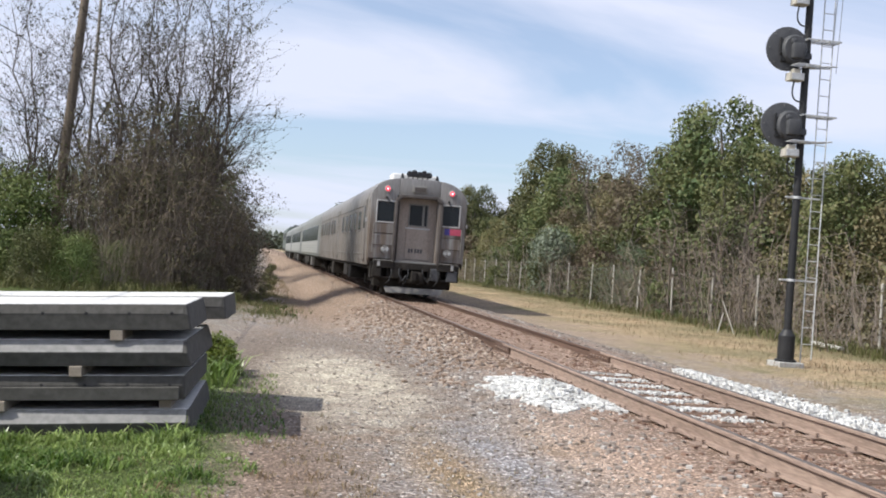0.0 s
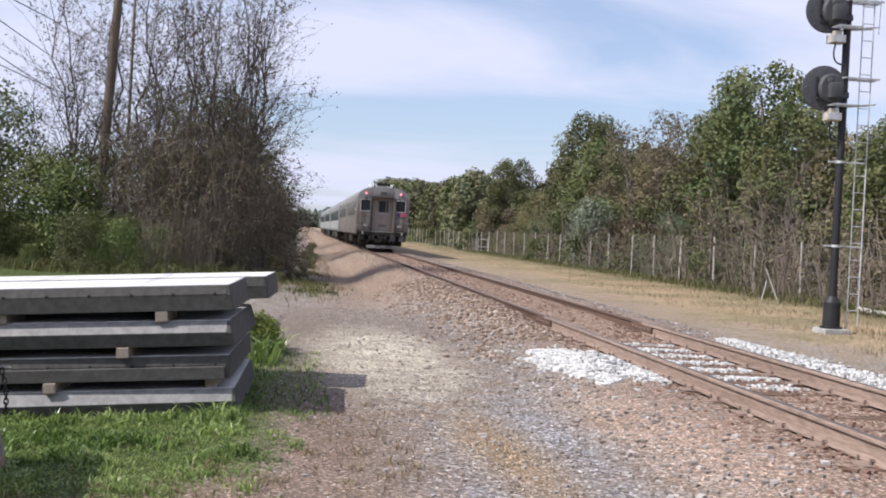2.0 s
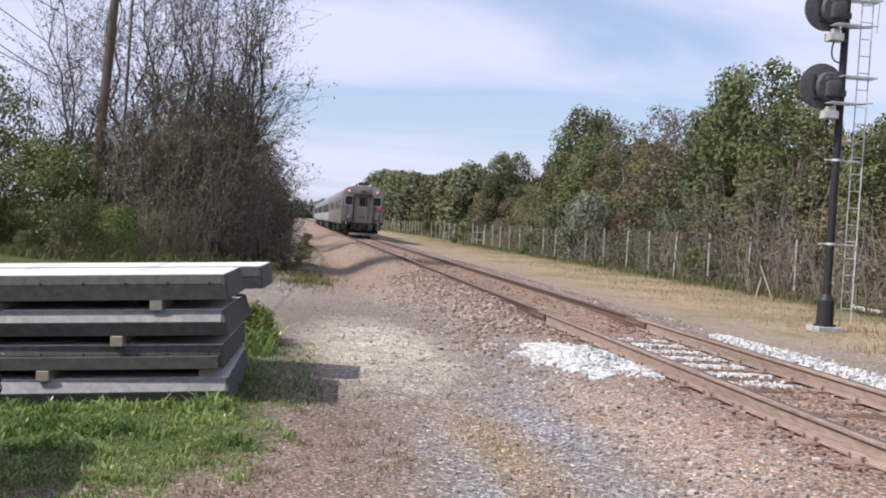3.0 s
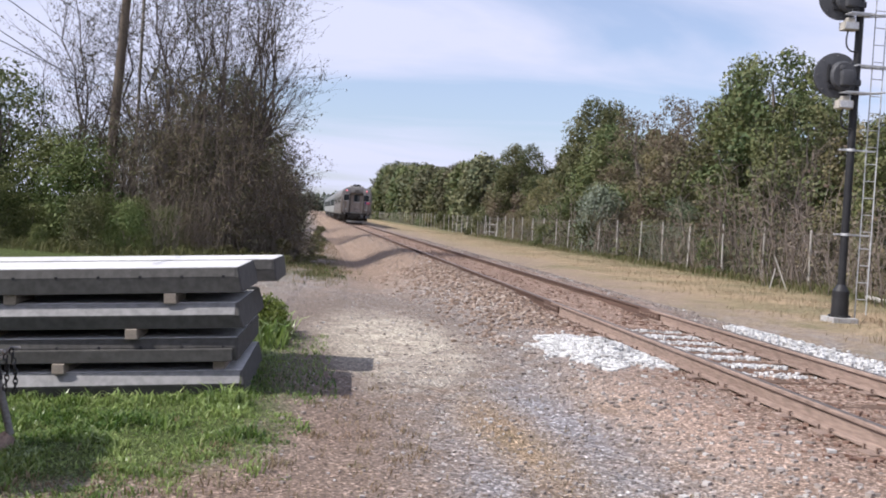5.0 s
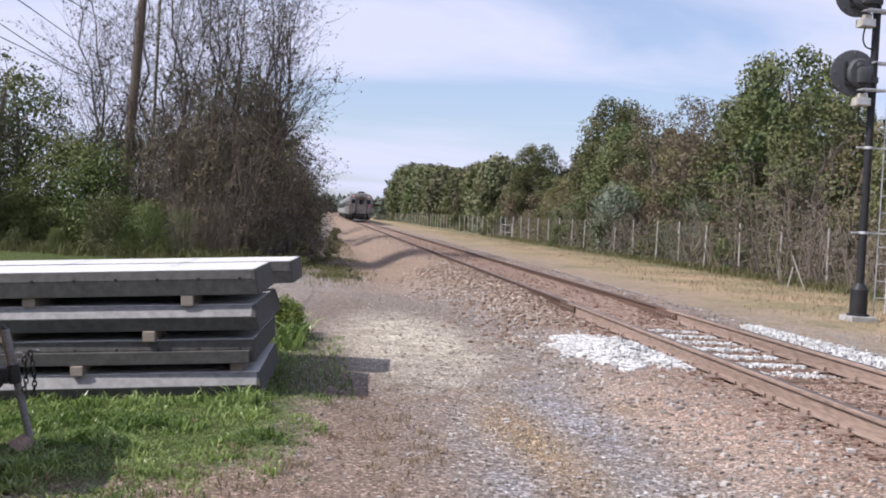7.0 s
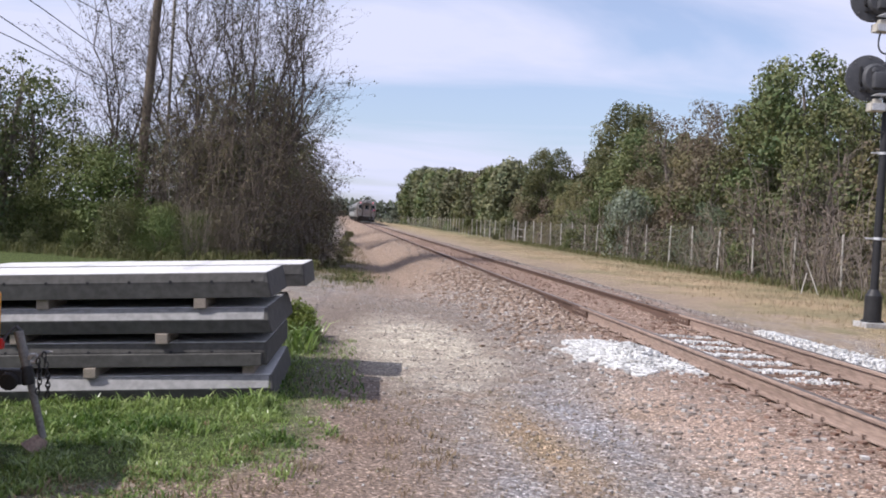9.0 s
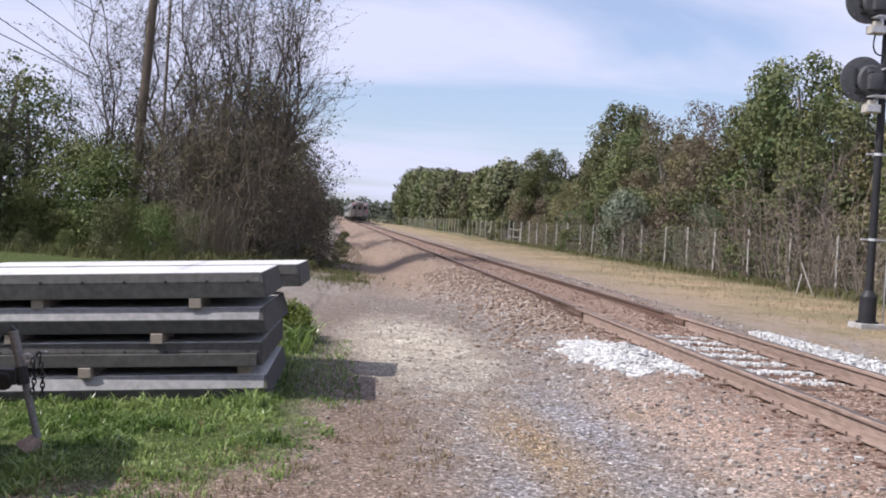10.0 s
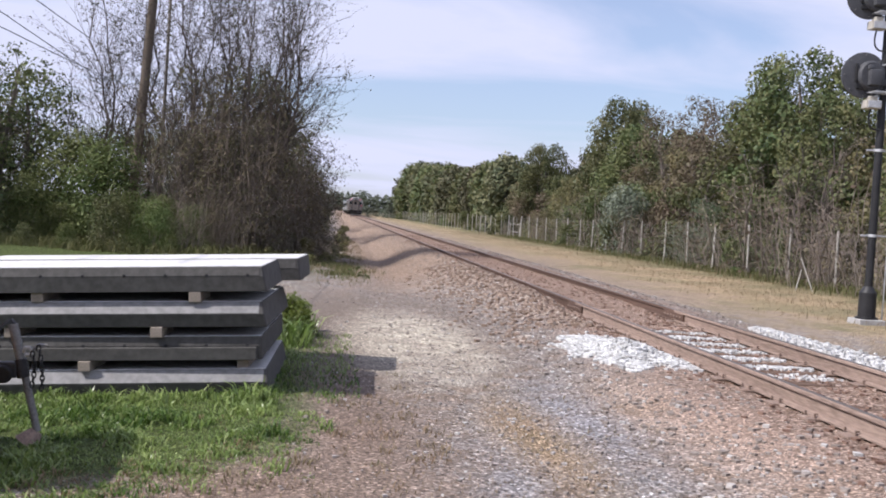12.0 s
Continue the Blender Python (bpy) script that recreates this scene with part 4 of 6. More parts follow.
def build_panel(x, y, z, yaw, tilt, L, W, T, lip_h, lip_d, label, nails=0, slant=0.0, ledge=False):
    """A panel lying flat: its front right corner at x, y; it runs back and to the left. slant: how far its foot stands out at the end."""
    slab = thing("concrete_panel", pose(x, y, z, 0, tilt, yaw), label, "concrete panel", "stacked concrete panels")
    zt = T - lip_h

    def ring(px, sh, out=0.0):
        return [(px + out * (1 - c / T), b, c) for b, c in ((lip_d * 0.35 + sh, 0.0), (sh, zt), (lip_d + sh, T), (W - lip_d, T), (W, zt), (W - 0.03, 0.0))]

    # Light is put into the colour: dark shaded sides under a pale sunlit top.
    part("slab", Geo().loft([ring(-L, 0.0), ring(-0.012, 0.0, slant), ring(0.0, 0.012, slant)]), M_CONC_SHADE, slab, "grey slab coloured dark as in shade", 0.005)
    part("top_face", Geo().box((-L / 2 - 0.004, W / 2, T + 0.002), (L - 0.012, W - lip_d * 2, 0.006)), M_CONC_SUN, slab, "top face coloured pale as in sun", 0.002)
    n = math.hypot(lip_d, lip_h)
    turn = pose(0, 0, 0, math.degrees(math.atan2(lip_h, lip_d)), 0, 0)
    # Wide chamfers take the half-lit tone, steep ones the shaded side tone.
    part("lip", Geo().box((-L / 2 - 0.01, lip_d / 2 - 0.001, zt + lip_h / 2 + 0.001), (L - 0.03, n - 0.008, 0.006), turn), M_LIP if lip_d > 0.04 else M_CONC_SHADE, slab, "chamfered edge, its tone set by the light on it", 0.002)
    if ledge:
        part("ledge", Geo().box((-L / 2 - 0.02, -0.02, zt * 0.5), (L - 0.04, 0.075, zt - 0.004)), M_CONC_SHADE, slab, "grey ledge along the foot", 0.006)
    for k in range(nails):
        hx = -0.12 - k * 0.34
        part("bolt_hole", Geo().tube((hx, -0.003, zt + lip_h * 0.12), (hx, 0.03, zt + lip_h * 0.12), 0.014, n=10), M_BLACK, slab, "small dark bolt hole")
    return slab


def build_stack():
    rows = [(-0.467, 8.62, 0.006, -1.4, -3.3, 2.0, 0.20, 0.105, 0.075, "thick grey concrete panel lying on the grass", 0, 0.03, False),
            (-0.523, 8.685, 0.285, -2.4, -3.3, 1.95, 0.195, 0.085, 0.02, "dark grey concrete panel second from the ground", 9, 0.0, True),
            (-0.534, 8.62, 0.566, -2.9, -3.4, 1.90, 0.21, 0.10, 0.075, "grey concrete panel resting on timber blocks", 0, 0.045, False),
            (-0.545, 8.62, 0.866, -2.9, -3.7, 1.30, 0.208, 0.08, 0.03, "upper concrete panel with a pale sunlit top", 9, 0.04, False),
            (-0.289, 10.0, 0.875, -4.0, -3.7, 1.05, 0.212, 0.10, 0.02, "upper concrete panel set back beside another", 0, 0.02, False)]
    for x, y, z, yaw, tilt, w, t, lh, ld, label, nails, slant, ledge in rows:
        build_panel(x, y, z, yaw, tilt, 3.2, w, t, lh, ld, label, nails, slant, ledge)
    for k, x, y in ((0, -0.68, 8.74), (0, -1.97, 8.66), (1, -1.40, 8.66), (1, -2.6, 8.76), (2, -1.10, 8.66), (2, -2.4, 8.76), (2, -0.72, 9.9), (1, -0.72, 10.0), (0, -0.70, 10.0)):
        px, py, pz, _, tilt, _, t = rows[k][:7]
        base = pz + t + (x - px) * math.tan(radians(-tilt))
        h = rows[k + 1][2] + (x - rows[k + 1][0]) * math.tan(radians(-rows[k + 1][4])) - base
        b = part("timber_block", Geo().box((0, 0.25, h / 2), (0.10, 0.5, h)), M_BLOCK, None, "", 0.006, at=pose(x, y, base, 0, tilt, -2.5))
        tagged(b, "short raw timber spacer block between the panels", "timber block", "timber blocks")


build_stack()

# ---- the signal ----


def build_signal():
    sx, sy = 10.36, 18.6
    sig = thing("railway_signal", pose(sx, sy, 0), "tall black railway signal mast with round signal heads and a ladder", "railway signal")
    part("foundation", Geo().box((0, 0, 0.03), (0.52, 0.52, 0.12)), M_FOOT, sig, "pale concrete footing", 0.015)
    part("base_sleeve", Geo().tube((0, 0, 0.09), (0, 0, 0.13), 0.21, n=20).tube((0, 0, 0.13), (0, 0, 0.60), 0.165, 0.16, 20).tube((0, 0, 0.60), (0, 0, 0.72), 0.16, 0.085, 20), M_BLACK, sig, "black cast base sleeve", 0, True)
    part("mast", Geo().tube((0, 0, 0.7), (0, 0, 8.3), 0.078, 0.07, 18), M_BLACK, sig, "black steel mast", 0, True)
    for z in (6.25, 4.75, 7.75):
        x = -0.42
        turn = Matrix.Translation((x, 0, z)) @ pose(0, 0, 0, 0, 0, -4)
        head = part("signal_head", Geo().tube((0, -0.012, 0), (0, 0.012, 0), 0.43, 0.43, 36).tube((0, -0.035, 0), (0, 0.03, 0), 0.438, 0.432, 36), M_DARKGREY, sig, "round dark signal disc", 0.004, True, turn)
        part("lamp_housing", Geo().loft([[(0.10 + r * math.cos(a), y, -0.01 + r * 1.12 * math.sin(a)) for a in [i * math.pi / 10 for i in range(20)]] for y, r in ((-0.03, 0.26), (-0.13, 0.255), (-0.17, 0.22))]), M_DARKGREY, head, "drum-shaped lamp housing", 0.0, True)
        part("lamp_case", Geo().box((0.13, -0.22, -0.06), (0.24, 0.16, 0.30)).box((0.04, -0.20, 0.13), (0.10, 0.10, 0.10)), M_DARKGREY, head, "lamp case on the housing", 0.035, True)
        part("hinge", Geo().box((-0.17, -0.07, 0.04), (0.035, 0.06, 0.34)).box((-0.10, -0.06, -0.22), (0.12, 0.06, 0.08)), M_BLACK, head, "housing hinge", 0.012)
        for a in range(0, 360, 45):
            px, pz = 0.385 * math.cos(radians(a)), 0.385 * math.sin(radians(a))
            part("bolt", Geo().tube((px, -0.05, pz), (px, -0.02, pz), 0.011, n=6), M_DARKALU, head)
        for a in (90, 210, 330):
            px, pz = 0.2 * math.cos(radians(a)), 0.2 * math.sin(radians(a))
            part("hood", Geo().tube((px, 0.02, pz), (px, 0.20, pz), 0.10, 0.10, 14), M_BLACK, head)
        part("bracket", Geo().box((-0.2, -0.02, z - 0.12), (0.42, 0.08, 0.08)).box((-0.05, 0, z - 0.12), (0.2, 0.24, 0.12)), M_DARKGREY, sig, "", 0.01)
        box = part("junction_box", Geo().box((-0.25, -0.06, z - 0.55), (0.30, 0.22, 0.16)).box((-0.25, -0.06, z - 0.44), (0.16, 0.16, 0.10)), M_BOX, sig, "beige junction box", 0.015)
        part("lid", Geo().box((-0.25, -0.18, z - 0.55), (0.26, 0.02, 0.13)), M_GALV, box, "", 0.005)
        pts = []
        for i in range(13):
            t = i / 12
            pts.append((-0.25 + 0.2 * t * t - 0.06 * math.sin(math.pi * t), -0.05, z - 0.62 - 0.42 * math.sin(min(1, t * 1.1) * math.pi / 2) + 0.02 * t))
        part("conduit", Geo().path(pts, 0.016), M_BLACK, sig, "hanging black conduit")
        step = Geo()
        for dy in (-0.16, -0.05, 0.06, 0.17):
            step.box((0.28, dy, z + 0.22), (0.74, 0.022, 0.022))
        for dx in (-0.07, 0.16, 0.40, 0.64):
            step.box((dx, 0.005, z + 0.21), (0.022, 0.35, 0.018))
        part("platform", step, M_GALV, sig, "galvanised service step", 0.003)
        for dy in (-0.1, 0.1):
            part("step_rail", Geo().tube((-0.1, dy, z - 0.34), (0.62, dy, z - 0.26), 0.016, n=6), M_GALV, sig)
        grate = Geo()
        for dy in (-0.35, -0.25, -0.15, -0.07):
            grate.box((-0.12, dy, z - 0.33), (0.5, 0.02, 0.02))
        for dx in (-0.36, -0.12, 0.12):
            grate.box((dx, -0.21, z - 0.335), (0.02, 0.30, 0.016))
        part("step_grating", grate, M_GALV, sig, "", 0.003)
    for z in (3.34, 1.70):
        part("ladder_bracket", Geo().box((0.13, 0.0, z), (0.74, 0.05, 0.03)).tube((0, 0, z - 0.025), (0, 0, z + 0.025), 0.09, n=14), M_GALV, sig, "ladder standoff bracket", 0.003)
    ladder = part("ladder", Geo().tube((0.32, 0, 0.0), (0.32, 0, 8.0), 0.013, n=8).tube((0.55, 0, 0.15), (0.55, 0, 8.0), 0.013, n=8), M_GALV, sig, "galvanised ladder")
    for k in range(24):
        z = 0.45 + k * 0.33
        part("rung", Geo().tube((0.32, 0, z), (0.55, 0, z), 0.009, n=6), M_GALV, ladder)
    for dx in (0.60, 0.72):
        part("guard_rod", Geo().tube((dx, 0.1, 5.9), (dx + 0.06, 0.1, 7.9), 0.008, n=5), M_GALV, sig)


build_signal()

# ---- fence, poles and wires ----


def build_fence():
    fence = thing("chain_link_fence", pose(15.8, 0, 0), "old chain-link fence with pale posts in front of the wood", "fence")
    post = part("post", Geo().tube((0, 0, -0.1), (0, 0, 1.85), 0.038, 0.036, 10).tube((0, 0, 1.85), (0, 0, 1.90), 0.045, 0.02, 10), M_POST, fence)
    rng = random.Random(8)
    first = True
    ys = [17.0 + 3.36 * k for k in range(95)]
    for y in ys:
        m = pose(rng.uniform(-0.06, 0.06), y + rng.uniform(-0.15, 0.15), rng.uniform(-0.10, 0.05), rng.uniform(-1.6, 1.6), rng.uniform(-1.8, 1.8))
        if first:
            post.matrix_basis = m
            first = False
            continue
        o = post.copy()
        scene.collection.objects.link(o)
        o.matrix_basis = m
    wire = Geo()
    for z in (0.06, 0.9, 1.72):
        wire.tube((0, ys[0], z), (0, ys[-1], z), 0.004, n=4, caps=False)
    y, n = ys[0], 0
    while y < 110:
        for d in (-1, 1):
            y2 = y + d * 1.7
            wire.tube((0.004 * d, y, 0.04), (0.004 * d, y2, 1.74), 0.0015, n=3, caps=False)
        y += 0.24
    tagged(raw("chain_link_mesh", wire, M_WIRE, fence), "thin grey woven wire", "", "", "stuff")
    gate = Geo()
    for z in (0.5, 1.15):
        gate.tube((-0.1, 84.2, z), (-0.1, 89.0, z), 0.022, n=6)
    for y in (84.2, 89.0):
        gate.tube((-0.1, y, 0), (-0.1, y, 1.3), 0.03, n=6)
    part("gate", gate, M_POST, fence, "low pale gate frame")


build_fence()

POLES = ((-6.75, 35.0),)


def build_poles():
    for k, (x, y) in enumerate(POLES):
        pole = thing("utility_pole", pose(x, y, -0.1, 0, 3.0, 0), "weathered brown wooden utility pole among the trees", "utility pole", "utility poles")
        part("pole", Geo().tube((0, 0, 0), (0, 0, 6), 0.17, 0.155, 16).tube((0, 0, 6), (0, 0, 12.4), 0.155, 0.12, 16), M_POLE, pole, "", 0, True)
    stub = thing("thin_pole", pose(-6.15, 37.0, -0.1, 0, 0.4, 0), "thin grey pole standing behind the utility pole", "pole")
    part("pole", Geo().tube((0, 0, 0), (0, 0, 11), 0.06, 0.05, 10), M_PALEBARK, stub, "", 0, True)
    for (ax, az), (bx, bz) in (((-6.73, 4.82), (-7.67, 5.56)), ((-6.74, 5.15), (-7.66, 5.22)), ((-6.78, 5.87), (-6.9, 5.88)), ((-6.85, 7.26), (-5.78, 5.97))):
        a, b = Vector((ax, 35.0, az)), Vector((bx, 24.0, bz))
        pts = []
        for i in range(21):
            t = 2.4 * i / 20
            p = a.lerp(b, t)
            p.z -= 0.05 * math.sin(math.pi * min(1, t))
            pts.append(p)
        ob = part("overhead_wire", Geo().path(pts, 0.012, 5), M_CABLE, None)
        tagged(ob, "black overhead wire strung from the utility pole", "wire", "overhead wires")


build_poles()

# ---- plants ----


def leaf(g, p, d, up, s, rng):
    """One small leaf of two triangles, folded along its rib."""
    side = d.cross(up)
    if side.length < 1e-3:
        side = d.orthogonal()
    side = side.normalized() * s * rng.uniform(0.32, 0.55)
    mid = p + d * s * 0.5 - up * s * 0.08
    a, b, tip = mid + side, mid - side, p + d * s
    o = len(g.v)
    g.v += [tuple(p), tuple(a), tuple(tip), tuple(b)]
    g.f += [(o, o + 1, o + 2), (o, o + 2, o + 3)]


def rand_dir(rng):
    z = rng.uniform(-1, 1)
    t = rng.uniform(0, 6.283)
    r = math.sqrt(1 - z * z)
    return Vector((r * math.cos(t), r * math.sin(t), z))


def puff(g, c, r, n, s, rng):
    """A clump of leaves that face outwards from its middle, thicker on the outside."""
    for _ in range(n):
        o = rand_dir(rng)
        q = c + Vector((o.x, o.y, o.z * 0.8)) * r * (0.35 + 0.75 * rng.random() ** 0.6)
        up = (o * 0.8 + rand_dir(rng) * 0.8 + Vector((0, 0, 0.35))).normalized()
        d = up.cross(rand_dir(rng))
        d = (d + Vector((0, 0, -0.35))).normalized() if d.length > 1e-3 else up.orthogonal()
        k = s * rng.uniform(0.6, 1.4)
        side = d.cross(up).normalized() * k * rng.uniform(0.3, 0.5)
        i = len(g.v)
        g.v += [tuple(q + side), tuple(q - side), tuple(q + d * k)]
        g.f.append((i, i + 1, i + 2))


def limb(g, a, b, r0, r1, rng, kinks=4, bend=0.12, sides=5):
    """A crooked limb from a to b; gives back its joints."""
    a, b = Vector(a), Vector(b)
    length = (b - a).length
    pts = [a]
    for k in range(1, kinks):
        pts.append(a.lerp(b, k / kinks) + rand_dir(rng) * length * bend * 0.5)
    pts.append(b)
    for k in range(kinks):
        ra, rb = r0 + (r1 - r0) * k / kinks, r0 + (r1 - r0) * (k + 1) / kinks
        g.tube(pts[k], pts[k + 1], ra, rb, sides, False)
    return pts


def twigs(g, p, d, length, r, depth, rng, ends, spread=0.8, droop=0.0):
    """A twig that bends and forks; its ends are collected."""
    q = Vector(p)
    for k in range(3):
        d = (d + rand_dir(rng) * 0.22 - Vector((0, 0, droop * 0.35 * k))).normalized()
        n = q + d * length / 3
        g.tube(q, n, r * (1 - 0.25 * k), r * (0.75 - 0.25 * k) + 0.001, 3, False)
        q = n
        ends.append((q.copy(), d.copy()))
        if depth > 0:
            twigs(g, q, (d + rand_dir(rng) * spread).normalized(), length * rng.uniform(0.45, 0.75), r * 0.55, depth - 1, rng, ends, spread, droop)


def stuff(ob):
    return tagged(ob, kind="stuff")


def build_tree(name, seed, h, w, leaf_m, label, group, puffs=46, per=190, s=0.17, low=0.22, r=(0.55, 1.05)):
    """A broadleaf tree: trunk, limbs and a crown of leaf clumps with gaps."""
    rng = random.Random(seed)
    tree = thing(name, pose(0, 0, 0), label, "tree", group)
    g, c = Geo(), Geo()
    top = Vector((rng.uniform(-0.3, 0.3), rng.uniform(-0.3, 0.3), h * 0.86))
    trunk = limb(g, (0, 0, -0.1), top, 0.15, 0.05, rng, 7, 0.06, 8)
    for k in range(puffs):
        t = (k + rng.random()) / puffs
        z = low + (1 - low) * t ** 0.9
        env = math.sqrt(max(0.04, 1 - (max(0.0, z - 0.52) / 0.52) ** 2)) * (0.72 + 0.28 * smoothstep(z, low, 0.5))
        a = k * 2.4 + rng.uniform(-0.7, 0.7)
        rr = rng.uniform(*r) * (1.0 if z < 0.85 else 0.85)
        rad = max(0.0, w * 0.5 * env * (0.55 + 0.5 * rng.random() ** 0.6) - rr * 0.35)
        cen = Vector((rad * math.cos(a), rad * math.sin(a), h * z - rr * 0.7))
        root = trunk[min(6, max(1, int(z * 6.0) - 1))]
        limb(g, root, cen, 0.035, 0.010, rng, 3, 0.2, 4)
        puff(c, cen, rr, int(per * (rr / 0.8) ** 2), s, rng)
    raw("trunk", g, M_BARK, tree, True)
    stuff(raw("crown", c, leaf_m, tree))
    return tree


def build_bush(name, seed, h, w, leaf_m, label, group, puffs=18, per=170, s=0.13, category="bush", stems=10):
    rng = random.Random(seed)
    bush = thing(name, pose(0, 0, 0), label, category, group)
    g, c = Geo(), Geo()
    for k in range(puffs):
        z = rng.random() ** 0.8
        a, rad = rng.uniform(0, 6.283), w * 0.5 * math.sqrt(max(0.15, 1 - z * z)) * (0.3 + 0.7 * rng.random() ** 0.5)
        rr = rng.uniform(0.14, 0.24) * h
        cen = Vector((rad * math.cos(a), rad * math.sin(a), max(rr * 0.5, h * z - rr * 0.8)))
        if k < stems:
            limb(g, (cen.x * 0.3, cen.y * 0.3, -0.1), cen, 0.022, 0.008, rng, 3, 0.2, 4)
        puff(c, cen, rr, per, s, rng)
    stuff(raw("stem", g, M_TWIG, bush))
    stuff(raw("leaf", c, leaf_m, bush))
    return bush


def build_brush(name, seed, h, w, label, group, stems=26, leaves=900, s=0.08, leaf_m=None, bark=None, category="brush", depth=2, lean=0.35, r=0.014, droop=0.25):
    """Crowded upright stems with fine forking twigs, hung with dry leaves."""
    rng = random.Random(seed)
    brush = thing(name, pose(0, 0, 0), label, category, group)
    g, c, ends = Geo(), Geo(), []
    for _ in range(stems):
        a, rr = rng.uniform(0, 6.283), w * 0.42 * rng.random() ** 0.5
        p = Vector((rr * math.cos(a), rr * math.sin(a), -0.1))
        top = p * (1 + lean) + rand_dir(rng) * 0.3
        top.z = h * rng.uniform(0.5, 1.0)
        pts = limb(g, p, top, r * rng.uniform(0.8, 1.5), r * 0.5, rng, 4, 0.12, 3)
        for q in pts[1:]:
            out = Vector((math.cos(a), math.sin(a), 0.5)) + rand_dir(rng)
            twigs(g, q, out.normalized(), h * rng.uniform(0.12, 0.24), r * 0.5, depth - 1, rng, ends, 0.9, droop)
    stuff(raw("stem", g, bark or M_TWIG, brush))
    for _ in range(leaves):
        p, d = ends[rng.randrange(len(ends))]
        leaf(c, p + rand_dir(rng) * 0.07, (rand_dir(rng) + Vector((0, 0, -0.6))).normalized(), rand_dir(rng), s * rng.uniform(0.6, 1.5), rng)
    if leaves:
        stuff(raw("leaf", c, leaf_m or M_LEAF_D, brush))
    return brush


def build_sapling(name, seed, h, w, label, group, leaves=900, s=0.12, leaf_m=None, branches=30, r=0.06, tilt=0.0):
    """A tall thin tree: one or two crooked stems, rising branches, sparse small leaves."""
    rng = random.Random(seed)
    tree = thing(name, pose(0, 0, 0), label, "tree", group)
    g, c, ends = Geo(), Geo(), []
    pts = limb(g, (0, 0, -0.1), (tilt * h + rng.uniform(-0.3, 0.3), rng.uniform(-0.4, 0.4), h), r, 0.012, rng, 9, 0.05, 6)
    for k in range(branches):
        t = 0.22 + 0.76 * k / branches
        i = min(8, int(t * 9))
        base = pts[i].lerp(pts[i + 1], t * 9 - i)
        a = rng.uniform(0, 6.283)
        d = Vector((math.cos(a), math.sin(a), rng.uniform(0.9, 2.0))).normalized()
        twigs(g, base, d, w * rng.uniform(0.5, 1.1) * (1.15 - 0.6 * t), 0.024 * (1.2 - t), 2, rng, ends, 0.62, 0.0)
    raw("trunk", g, M_DARKBARK, tree)
    for _ in range(leaves):
        p, d = ends[rng.randrange(len(ends))]
        leaf(c, p + rand_dir(rng) * 0.06, (rand_dir(rng) + Vector((0, 0, -0.7))).normalized(), rand_dir(rng), s * rng.uniform(0.6, 1.4), rng)
    stuff(raw("crown", c, leaf_m or M_LEAF_T, tree))
    return tree


def place(src, spots, rng, wobble=2.0):
    """Sets a plant at the first spot and copies it to the rest: x, y, size."""
    for k, (x, y, s) in enumerate(spots):
        m = pose(x, y, height(x, y) - 0.03, rng.uniform(-wobble, wobble), rng.uniform(-wobble, wobble), rng.uniform(0, 360)) @ Matrix.Diagonal((s * rng.uniform(0.92, 1.1), s, s * rng.uniform(0.96, 1.05), 1))
        if k == 0:
            src.matrix_basis = m
        else:
            copy_thing(src, m)


